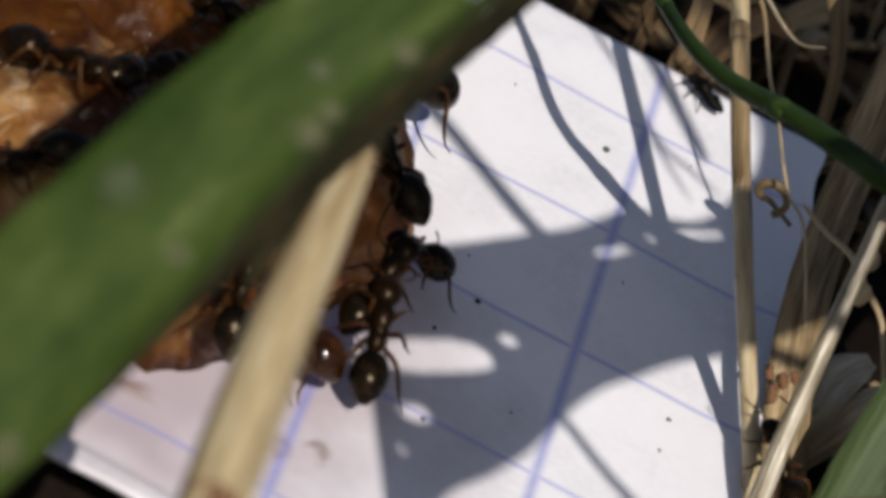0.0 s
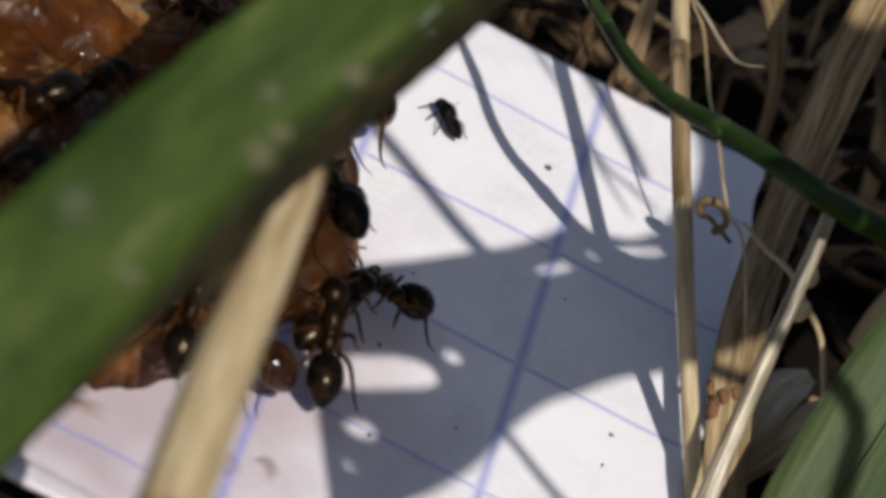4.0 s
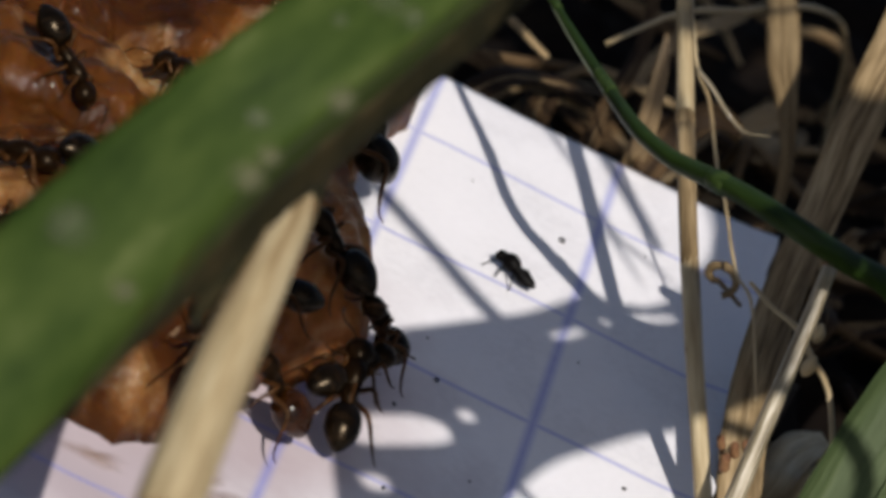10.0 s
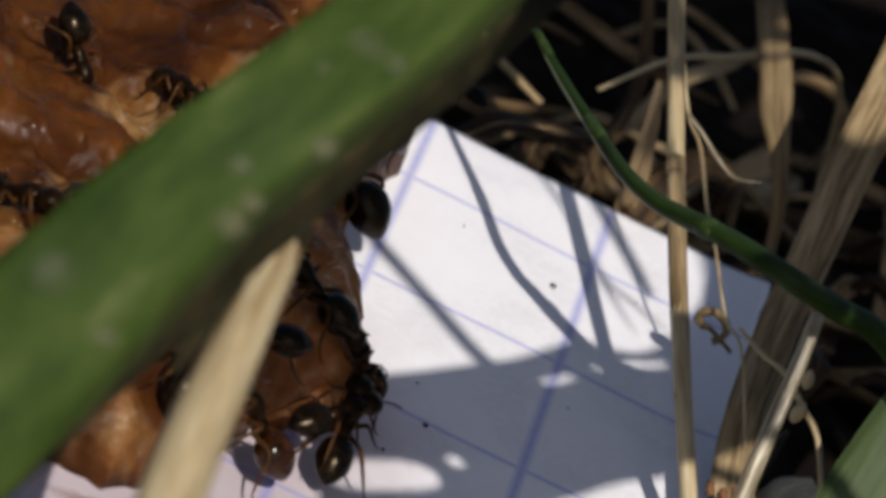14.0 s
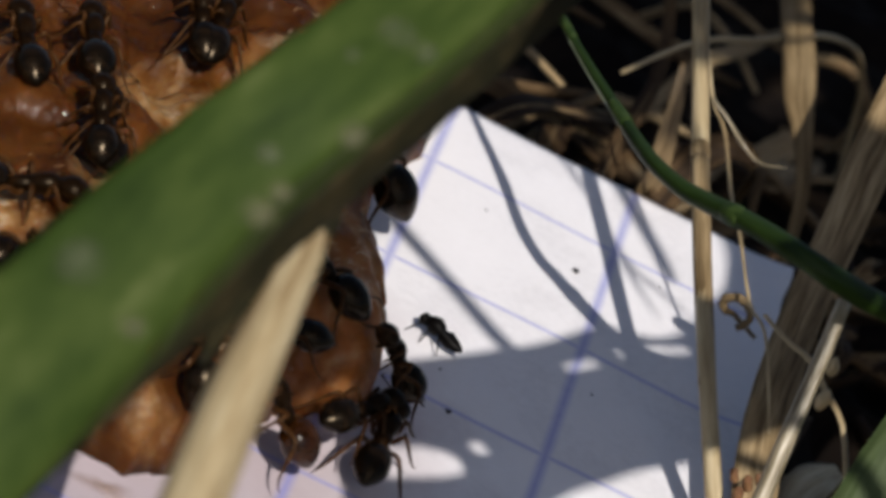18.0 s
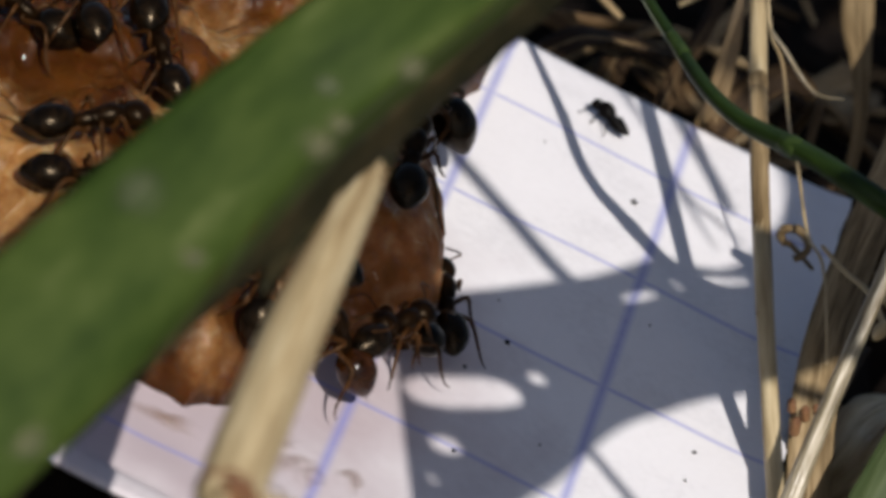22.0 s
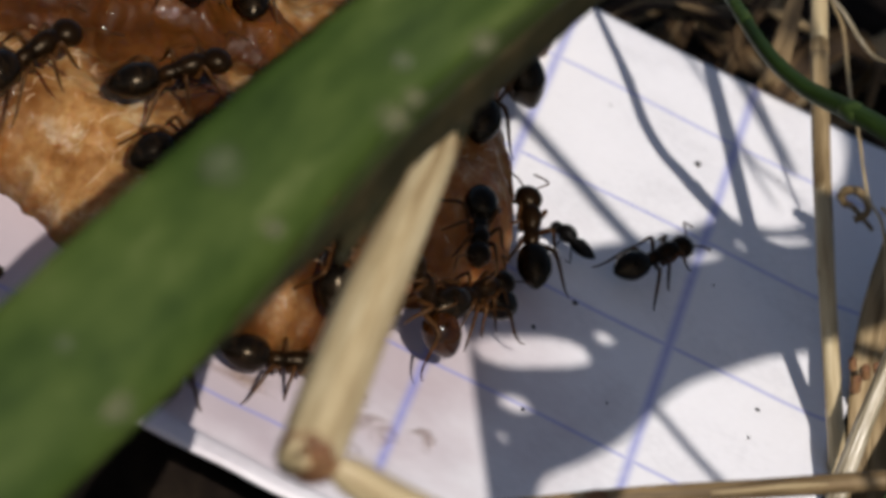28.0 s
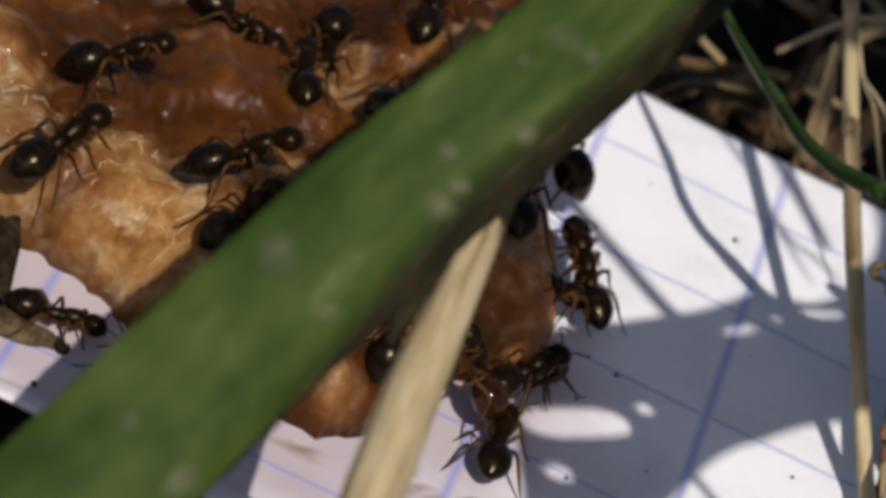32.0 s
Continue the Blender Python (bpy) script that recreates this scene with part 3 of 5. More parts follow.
def build_green_blade():
    pts = [(-4.3, -7.31, 18.31), (-5.67, -11.13, 16.5), (-6.75, -14.07, 15.26), (-7.55, -16.03, 14.36), (-8.32, -17.71, 13.35), (-8.96, -19.28, 12.55), (-9.71, -21.33, 11.48), (-10.6, -23.83, 10.24), (-12.3, -28.6, 7.6), (-14.4, -34.0, 3.6), (-16.2, -38.5, -3.2)]
    base = pts[-1]
    e = thing("wide_grass_leaf", base, "broad green grass blade with pale spots arching over the paper", "grass")
    width = [2.4, 2.6, 2.75, 2.85, 2.95, 3.0, 3.05, 3.1, 3.1, 2.9, 2.4]
    local = [Vector(p) - Vector(base) for p in pts]
    def fold(u):
        return 1 - min(1.0, max(0.0, (u - 0.40) / 0.30))

    def out(x, f):
        """How far the blade stands out at x across it; f: how much its lower edge is folded back."""
        return 0.05 - (1.55 * f + 0.4 * (1 - f)) * max(0.0, -0.22 - x) ** 2 - 0.17 * max(0.0, x - 0.2) ** 2

    def strip(a, b, n, share):
        """Cross profile from a to b (each a pair: folded, open), for a strip over that share of the blade's length."""
        def shape(u):
            f = fold(u * share)
            p, q = (x[0] * f + x[1] * (1 - f) for x in (a, b))
            return [(p + (q - p) * k / n, out(p + (q - p) * k / n, f)) for k in range(n + 1)]
        return shape

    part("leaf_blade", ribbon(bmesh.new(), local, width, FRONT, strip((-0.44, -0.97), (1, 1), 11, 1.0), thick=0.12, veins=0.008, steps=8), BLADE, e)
    # margin and edge step darker: the fold's shade is in their colours
    part("dull_margin", ribbon(bmesh.new(), local[:9], width[:9], FRONT, strip((-0.64, -0.975), (-0.44, -0.97), 4, 0.8), thick=0.11, steps=8), MARGIN_SHADE, e, "margin with the fold's half shade put in as dark green")
    part("folded_edge", ribbon(bmesh.new(), local[:9], width[:9], FRONT, strip((-0.99, -0.98), (-0.64, -0.975), 5, 0.8), thick=0.10, steps=8), SHADE_OLIVE, e, "edge folded under the blade, its shade put in as dark olive")
    rr = random.Random(21)
    for u, v, r in [(0.642, 0.5, 0.26), (0.251, 0.22, 0.20), (0.242, -0.17, 0.15), (0.48, -0.38, 0.2), (0.351, -0.37, 0.18), (0.647, -0.42, 0.14), (0.80, -0.64, 0.22), (0.798, 0.23, 0.12), (0.43, 0.05, 0.13), (0.445, -0.36, 0.15), (0.30, 0.35, 0.11), (0.836, -0.05, 0.27)]:
        k = u * 9
        a, b = local[int(k)], local[min(int(k) + 1, len(local) - 1)]
        t = (b - a).normalized()
        f = Vector(FRONT)
        f = (f - t * f.dot(t)).normalized()
        s = t.cross(f)
        c = a.lerp(b, k - int(k)) + s * (v * 1.45) + f * (out(v, fold(k / 10)) * 1.45 + 0.035)
        turn = Matrix((t, s, f)).transposed().to_4x4()
        if r == 0.27:
            part("brown_scar", blob(bmesh.new(), c, (r * 1.9, r * 0.9, 0.03), seg=12, rings=8, turn=turn), SCAR, e, "brown withered scar")
            continue
        part("pale_spot", blob(bmesh.new(), c, (r * 3.3, r * rr.uniform(1.9, 2.6), 0.03), seg=12, rings=8, turn=turn), TAN_SPOT if v < -0.3 else SPOT, e)
    return e


build_green_blade()
GREEN_LINE = [(-4.75, 11.1, 5.2), (-3.59, 9.06, 5.25), (-2.75, 7.52, 5.35), (-1.78, 5.68, 5.57), (-0.92, 3.7, 5.96), (-0.15, 2.44, 6.3), (0.5, 1.68, 6.63), (1.11, 0.89, 7.05), (1.89, 0.01, 7.45), (2.54, -0.61, 7.68), (3.26, -0.7, 7.62), (4.21, -0.08, 7.2), (5.82, 0.77, 6.5), (8.5, 0.4, 4.6), (10.5, -0.4, 2.0), (11.4, -0.8, -3.2)]
green_stem = stem_thing("green_stem", "thin dark green grass stem with pale nodes, bending over the paper", "grass",
           GREEN_LINE,
           [0.08, 0.10, 0.125, 0.15, 0.175, 0.19, 0.215, 0.235, 0.25, 0.26, 0.27, 0.28, 0.29, 0.32, 0.33, 0.33], STEM, seg=10, ridge=0.05)
for k, r in ((1, 0.115), (3, 0.165), (7, 0.25)):
    mid = Vector(GREEN_LINE[k])
    ends = [mid.lerp(Vector(GREEN_LINE[k - 1]), 0.25), mid, mid.lerp(Vector(GREEN_LINE[k + 1]), 0.25)]
    part("node", tube(bmesh.new(), [p - green_stem.location / MM for p in ends], [0.95 * r, 1.06 * r, 0.98 * r], seg=10), NODE, green_stem, "paler green node")
# pale edge of the stem, with its highlight put into the colour
rim = []
for (a, b), r in zip(zip(GREEN_LINE, GREEN_LINE[1:9]), (0.085, 0.10, 0.125, 0.15, 0.175, 0.19, 0.215, 0.235)):
    side = (Vector(b) - Vector(a)).cross(Vector(FRONT)).normalized()
    rim.append(Vector(a) + (side if side.x < 0 else -side) * r * 0.9 + Vector(FRONT) * r * 0.25 - green_stem.location / MM)
part("pale_rim", tube(bmesh.new(), rim, [0.02, 0.025, 0.03, 0.035, 0.04, 0.04, 0.035, 0.015], seg=8), RIM, green_stem, "pale rim along one side, its highlight put into the colour")
dry_stalk = stem_thing("dry_stalk", "upright dry straw-coloured grass stalk with a dark node", "grass",
           [(-4.28, 17.16, 11.3), (-2.54, 13.88, 8.73), (-1.09, 11.1, 6.65), (0.47, 7.33, 4.63), (1.58, 4.24, 3.48), (2.6, 1.66, 2.46), (3.68, -0.41, 1.22), (4.5, -1.9, 0.2), (5.4, -3.6, -1.5), (6.0, -4.5, -3.2)],
           [0.19, 0.205, 0.215, 0.215, 0.21, 0.205, 0.205, 0.205, 0.205, 0.205], STRAW, seg=20, ridge=0.03, groove=0.1)
# browner sleeve on the stalk: this stretch's shade is put into its colour
part("sheath", tube(bmesh.new(), [Vector(p) - dry_stalk.location / MM for p in [(0.44, 7.36, 4.67), (1.0, 5.84, 4.07), (1.58, 4.24, 3.48), (2.12, 2.87, 2.94), (2.57, 1.73, 2.48)]], [0.218, 0.222, 0.217, 0.213, 0.209], seg=20, ridge=0.03, groove=0.1), SHEATH_TAN, dry_stalk, "sleeve on the stalk, shade put in as dull brown")
part("node", tube(bmesh.new(), [Vector(p) - dry_stalk.location / MM for p in [(0.32, 7.7, 4.8), (0.39, 7.5, 4.73), (0.46, 7.34, 4.64)]], [0.222, 0.24, 0.23], seg=12), SHEATH_TAN, dry_stalk, "dark node")
stem_thing("twig", "thin dry forked twig", "twig",
           [(-0.54, 11.44, 5.76), (0.28, 10.37, 4.72), (0.87, 9.7, 4.38), (1.57, 8.38, 3.71), (2.11, 7.08, 3.47), (2.93, 5.53, 2.8), (3.64, 4.26, 2.63), (5.2, 2.0, 0.0), (6.0, 1.0, -3.0)],
           [0.035, 0.045, 0.05, 0.045, 0.042, 0.042, 0.042, 0.042, 0.042], STRAW, seg=6, rough=0.06)
stem_thing("twig", "thin bleached dry twig, curling at its tip", "twig",
           [(0.1, 10.6, 4.9), (0.28, 10.37, 4.72), (0.76, 9.86, 4.67), (1.41, 9.46, 4.4), (1.97, 9.53, 4.16), (2.63, 10.23, 4.01)],
           [0.03, 0.04, 0.048, 0.052, 0.042, 0.02], STRAW_GREY, seg=6, rough=0.06)
pale_straw = stem_thing("straw", "bleached shiny straw, broken off at its top", "straw",
           [(4.18, 1.32, 6.22), (4.26, 0.33, 5.08), (4.32, -0.94, 3.63), (4.38, -2.06, 2.44), (4.45, -2.96, 1.45), (4.7, -4.5, -0.8), (4.9, -6.0, -3.2)],
           [0.165, 0.18, 0.19, 0.2, 0.215, 0.23, 0.23], STRAW_GREY, seg=40, ridge=0.06, ridges=6, groove=0.22)
part("frayed_top", tube(bmesh.new(), [Vector(p) - pale_straw.location / MM for p in [(4.18, 1.28, 6.18), (4.175, 1.40, 6.30), (4.17, 1.46, 6.38)]], [0.165, 0.16, 0.09], seg=16, rough=0.16), BROKEN, pale_straw, "frayed brown top")
stem_thing("twig", "thin pale dry twig behind the straw", "twig",
           [(3.24, 4.6, 3.2), (3.91, 3.99, 3.2), (4.52, 3.45, 3.3), (5.03, 2.79, 3.17), (5.88, 1.92, 2.7), (7.0, 0.6, 0.5), (7.6, 0.0, -3.0)],
           [0.05, 0.07, 0.08, 0.08, 0.07, 0.07, 0.07], STRAW, seg=6)
STRAW_LINE = [(-7.04, -13.58, 11.7), (-7.01, -15.54, 11.31), (-6.96, -18.2, 10.78), (-6.91, -20.28, 10.37), (-6.78, -22.96, 9.84), (-6.72, -23.96, 9.64), (-6.72, -24.06, 9.62)]
split_straw = stem_thing("straw", "pale dry straw with split grooves, snapped below the green blade", "straw",
           STRAW_LINE, [0.28, 0.37, 0.47, 0.54, 0.57, 0.56, 0.54], STRAW, piece="upper_piece", seg=60, ridge=0.03, ridges=5, groove=0.12)
# dark brown lines put the grooves' shade into colour
for shift, w in ((-0.10, 0.075), (0.30, 0.03)):
    line = [Vector(p) + Vector((shift * r / 0.56, 0, 0)) + Vector(FRONT) * (r * 0.985 - 0.9 * shift * shift) - split_straw.location / MM for p, r in zip(STRAW_LINE, (0.28, 0.37, 0.47, 0.54, 0.57, 0.56))]
    part("split", tube(bmesh.new(), line, [w * 0.5, w, w, w, w * 1.2, w * 1.2], seg=8), SPLIT, split_straw, "split along the straw, its shade put in as dark brown")
# dark strip added for the shaded side of a leaf fold
side = [Vector(a).lerp(Vector(b), k) for a, b, k in ((STRAW_LINE[0], STRAW_LINE[1], 0.0), (STRAW_LINE[0], STRAW_LINE[1], 0.7), (STRAW_LINE[1], STRAW_LINE[2], 0.2), (STRAW_LINE[1], STRAW_LINE[2], 0.9), (STRAW_LINE[2], STRAW_LINE[3], 0.6))]
part("withered_sheath", ribbon(bmesh.new(), [p + Vector(FRONT) * 0.6 + Vector((x, 0, 0)) - split_straw.location / MM for p, x in zip(side, (-0.5, -0.58, -0.68, -0.72, -0.74))],
                               [1.3, 1.2, 0.95, 0.55, 0.12], FRONT, [(-1, -0.3), (-0.5, -0.05), (0, 0.0), (0.5, -0.05), (1, -0.25)], thick=0.06), SHADE_OLIVE, split_straw, "dark strip put in for a leaf fold's shaded side by the straw")
# dark sleeve and strips stand in for shade on the straw's top
top = [Vector(STRAW_LINE[0]).lerp(Vector(STRAW_LINE[1]), k) for k in (0.0, 0.5, 1.0)]
part("dark_husk", tube(bmesh.new(), [p - split_straw.location / MM for p in top], [0.33, 0.37, 0.41], seg=24, ridge=0.04, groove=0.1), SHADE_OLIVE, split_straw, "dark sleeve put in for shade on the straw's top")
for shift, reach, w in ((-0.75, 1.9, 0.10), (-0.45, 1.65, 0.13), (-0.1, 1.8, 0.13), (0.25, 1.5, 0.13), (0.55, 1.7, 0.11), (0.8, 1.4, 0.09)):
    line = []
    for k in range(5):
        u = reach * k / 4
        r = 0.28 + 0.095 * u
        line.append(Vector(STRAW_LINE[int(u)]).lerp(Vector(STRAW_LINE[int(u) + 1]), u % 1) + Vector((shift * r, 0, 0)) + Vector(FRONT) * r * math.sqrt(1 - shift * shift) - split_straw.location / MM)
    part("husk_strip", tube(bmesh.new(), line, [w, w, w, w * 0.7, 0.015], seg=8), SPLIT, split_straw, "dark strip added for shade on the straw's top")
end = Vector(STRAW_LINE[-1])
down = (end - Vector(STRAW_LINE[0])).normalized()
part("broken_end", tube(bmesh.new(), [end + down * k - split_straw.location / MM for k in (-0.05, 0.08, 0.18)], [0.545, 0.55, 0.46], seg=30, ridge=0.05, ridges=5, groove=0.2, rough=0.06), BROKEN, split_straw, "frayed reddish brown break")
part("bent_piece", tube(bmesh.new(), [Vector(p) - split_straw.location / MM for p in [(-6.44, -23.94, 9.62), (-6.19, -23.91, 9.59), (-5.83, -23.81, 9.48), (-5.27, -23.59, 9.28), (-4.6, -23.26, 9.07), (-3.78, -22.78, 8.73), (-2.64, -22.04, 8.08), (-1.44, -20.64, 5.88), (-0.64, -19.44, -3.4)]],
                        [0.12, 0.25, 0.33, 0.34, 0.32, 0.31, 0.30, 0.30, 0.30], seg=36, ridge=0.06, ridges=4, groove=0.2), STRAW, split_straw)
brown_straw = stem_thing("straw", "thin brown straw with pale peeling streaks crossing before the paper", "straw",
           [(-8.5, -18.5, -1.5), (-6.2, -16.6, 1.6), (-3.8, -14.72, 3.09), (-2.18, -13.37, 3.4), (-0.1, -11.91, 3.91), (2.07, -10.47, 4.37), (3.94, -9.11, 4.71), (6.54, -7.56, 5.37), (10, -5, 5.5)],
           [0.16, 0.17, 0.18, 0.19, 0.2, 0.21, 0.22, 0.22, 0.22], BROWN, seg=24, ridge=0.04, ridges=4, groove=0.2)
part("node", tube(bmesh.new(), [Vector(p) - brown_straw.location / MM for p in [(-1.2, -12.68, 3.63), (-1.0, -12.54, 3.68), (-0.8, -12.40, 3.73)]], [0.2, 0.22, 0.205], seg=12, rough=0.03), BROKEN, brown_straw, "rough reddish node")
part("peeling_strip", tube(bmesh.new(), [Vector(p) - brown_straw.location / MM for p in [(1.1, -11.32, 4.27), (1.9, -10.78, 4.46), (2.6, -10.26, 4.62), (3.3, -9.74, 4.73)]], [0.03, 0.06, 0.06, 0.02], seg=8), STRAW, brown_straw, "pale peeling strip")


def leaf_thing(name, label, category, pts, widths, facing, mat, prof=None, piece="leaf_blade", rib=0.0, **kw):
    base = min(pts, key=lambda p: p[2])
    e = thing(name, base, label, category)
    prof = prof or [(-1, 0.18), (-0.6, 0.06), (-0.2, 0.0), (0.2, 0.0), (0.6, 0.06), (1, 0.18)]
    part(piece, ribbon(bmesh.new(), [Vector(p) - Vector(base) for p in pts], widths, facing, prof, **kw), mat, e)
    if rib:
        lift = Vector(facing).normalized() * 0.02
        part("midrib", tube(bmesh.new(), [Vector(p) - Vector(base) + lift for p in pts], [rib * w for w in widths], seg=8, steps=6, flat=0.6), mat, e)
    return e


leaf_thing("grass_leaf", "broad pale green grass leaf with a serrated edge", "grass",
           [(9.55, 4.2, 9.6), (8.25, 2.2, 6.6), (7.7, 0.6, 4.2), (7.35, -1.0, 2.0), (7.1, -2.6, -0.4), (6.9, -4.0, -3.0)], [2.6, 2.9, 3.0, 3.0, 2.8, 2.2], (-0.2, -0.8, 0.6), LEAF, rib=0.035, veins=0.01)
leaf_thing("dry_sheath", "broad brown dry leaf sheath standing beside the paper", "dry grass",
           [(4.75, 17.39, 7.7), (4.65, 14.23, 6.14), (4.48, 11.75, 4.77), (4.40, 9.33, 3.52), (4.25, 6.47, 2.5), (4.3, 3.67, 1.62), (4.68, 1.52, 0.66), (5.6, -0.4, -1.0), (6.2, -1.5, -3.1)],
           [1.2, 1.2, 1.15, 1.05, 1.0, 1.05, 1.05, 0.95, 0.8], FRONT, SHEATH_TAN, rib=0.05, veins=0.02)
leaf_thing("dry_leaf", "pale dry folded grass leaf in the shade", "dry grass",
           [(1.57, 21.92, 3.33), (2.41, 19.25, 2.72), (2.81, 17.37, 2.45), (3.3, 16.12, 2.0), (4.02, 15.13, 0.6), (4.6, 14.0, -2.6)], [0.75, 0.85, 0.8, 0.5, 0.35, 0.25], FRONT, SHEATH, rib=0.05, veins=0.015)
leaf_thing("dry_leaf", "brown dry grass leaf behind the paper's edge", "dry grass",
           [(-1.45, 21.52, 2.4), (-0.62, 18.44, 1.06), (-0.85, 14.9, 0.2), (-0.9, 13.6, -0.9), (-1.1, 12.9, -2.6)], [0.3, 0.38, 0.48, 0.5, 0.4], FRONT, LITTER, rib=0.05, veins=0.015)
leaf_thing("dry_leaf", "curled pale dry leaf at the paper's edge", "dry grass",
           [(0.6, 12.4, -2.4), (0.7, 13.4, 0.3), (1.0, 13.9, 1.3), (1.6, 14.2, 1.9), (2.4, 14.6, 1.6)], [0.5, 0.8, 0.9, 0.7, 0.3], FRONT, LITTER, veins=0.015)
leaf_thing("dry_leaf", "small pale tan leaf scrap standing behind the stalk", "dry grass",
           [(-0.47, 13.9, 3.5), (-0.15, 13.4, 2.5), (0.13, 13.15, 1.2), (0.24, 13.4, 0.2), (0.3, 13.9, -2.6)], [0.15, 0.4, 0.55, 0.5, 0.4], FRONT, BROWN, rib=0.05, veins=0.015)
stem_thing("dry_straw", "thin pale straw lying across the litter", "straw",
           [(-1.6, 15.7, 1.6), (-0.16, 17.4, 2.5), (1.37, 19.2, 2.5), (3.24, 21.4, 2.5), (4.6, 23.0, 1.2), (5.6, 24.2, -2.6)], [0.06, 0.08, 0.09, 0.09, 0.08, 0.07], STRAW, seg=8)
for line in ([(5.95, 3.97, -1.2), (6.11, 4.98, -0.9), (6.5, 6.1, -0.9), (7.07, 7.57, -1.3)], [(6.71, 4.41, -1.6), (7.04, 4.92, -1.2), (7.67, 6.11, -1.2), (8.66, 8.46, -1.8)]):
    leaf_thing("dry_leaf", "short pale tan leaf scrap lying beside the paper", "dry grass",
               [(line[0][0] - 0.6, line[0][1] - 0.5, -2.8)] + line, [0.4, 0.8, 1.0, 0.9, 0.4], (-0.1, -0.6, 0.8), STRAW, rib=0.04, wave=0.1, seed=7, veins=0.015)

# a broad leaf and a stem beyond the view, whose shade lies across the paper
def up_sun(x, y, z):
    """The point at height z whose shade falls on (x, y, 0)."""
    return Vector((x + SUN.x / SUN.z * z, y + SUN.y / SUN.z * z, z))


def build_shade_leaf(upper, lower, z, holes, tag, name="broad_leaf", root_shift=(14, 6), fine=1.0):
    """A broad gnawed leaf between two edges, given by where their shade falls; holes: x, y, half sizes, turn."""
    n, m = round(110 * fine), round(70 * fine)
    up, lo = smooth_line(upper, 12), smooth_line(lower, 12)
    bm = bmesh.new()
    grid, flat = [], []
    for i in range(n + 1):
        u = i / n
        fa, fb = u * (len(up) - 1), u * (len(lo) - 1)
        a = up[int(fa)] + (up[min(int(fa) + 1, len(up) - 1)] - up[int(fa)]) * (fa % 1)
        b = lo[int(fb)] + (lo[min(int(fb) + 1, len(lo) - 1)] - lo[int(fb)]) * (fb % 1)
        row = [a + (b - a) * (k / m) for k in range(m + 1)]
        flat.append(row)
        grid.append([bm.verts.new(up_sun(p[0], p[1], z + 1.2 * math.sin(3 * u) + 2.5 * (k / m - 0.5) ** 2)) for k, p in enumerate(row)])
    for i in range(n):
        for k in range(m):
            c = (flat[i][k] + flat[i + 1][k + 1]) / 2
            inside = False
            for hx, hy, rx, ry, ang in holes:
                ca, sa = math.cos(radians(ang)), math.sin(radians(ang))
                du, dv = (c[0] - hx) * ca + (c[1] - hy) * sa, (c[1] - hy) * ca - (c[0] - hx) * sa
                inside |= (abs(du) / rx) ** 3 + (abs(dv) / ry) ** 3 < 1
            if not inside:
                bm.faces.new((grid[i][k], grid[i + 1][k], grid[i + 1][k + 1], grid[i][k + 1]))
    bmesh.ops.delete(bm, geom=[v for v in bm.verts if not v.link_faces], context="VERTS")
    bmesh.ops.solidify(bm, geom=bm.faces[:], thickness=0.1)
    tip = Vector(up_sun(*(up[-1] + lo[-1]) / 2, z))
    root = tip + Vector((*root_shift, -z - 3.2))
    e = thing(name, root, tag, "leaf")
    for v in bm.verts:
        v.co -= root
    part("leaf_blade", bm, LEAF, e)
    part("petiole", tube(bmesh.new(), [tip - root, tip - root + Vector((0.45 * root_shift[0], 0.6 * root_shift[1], 1)), tip - root + Vector((0.85 * root_shift[0], root_shift[1], -12)), (0, 0, 0)], [0.3, 0.4, 0.5, 0.6]), STEM, e)


build_shade_leaf([(-5.2, -0.8), (-3.6, 1.05), (-2.0, 3.02), (-1.06, 4.2), (-0.27, 5.55), (0.3, 6.45), (1.0, 6.7), (1.7, 7.2), (2.18, 8.0), (2.4, 8.9), (2.58, 9.85), (2.8, 10.8), (2.72, 12.5), (2.7, 14.6)],
                 [(-1.9, -11.0), (-1.45, -9.6), (-1.67, -7.38), (-0.9, -5.8), (-0.25, -4.3), (0.42, -1.95), (0.9, -0.78), (1.45, 0.08), (2.23, 1.36), (3.2, 2.53), (4.13, 4.15), (4.6, 5.4), (4.75, 9.0), (4.9, 14.6)], 26.0,
                 [(-2.83, -2.86, 1.55, 0.55, 41), (-1.43, -0.98, 0.26, 0.2, 40), (-2.78, -5.1, 0.36, 0.3, 40), (0.1, 4.25, 0.62, 0.12, 55), (0.89, 5.6, 0.18, 0.09, 45),
                  (1.95, 6.8, 0.75, 0.13, 46), (3.10, 4.6, 2.05, 0.10, -80), (-2.76, -6.5, 0.14, 0.12, 0)], "broad gnawed green leaf above the paper that shades it", fine=1.5)
stem_thing("grass_stalk", "thin green grass stem above the paper", "grass",
           [up_sun(-9.0, 9.65, 36), up_sun(-4.91, 6.25, 34), up_sun(-3.3, 4.9, 33), up_sun(-1.66, 3.55, 32), up_sun(0.5, 2.5, 31), up_sun(3.3, 2.9, 29), up_sun(6.0, 2.5, 27), Vector((14, -22, 22)), Vector((22, -20, 6)), Vector((25, -19, -3.2))],
           [0.2, 0.22, 0.23, 0.24, 0.22, 0.22, 0.24, 0.28, 0.3, 0.3], STEM, seg=8)
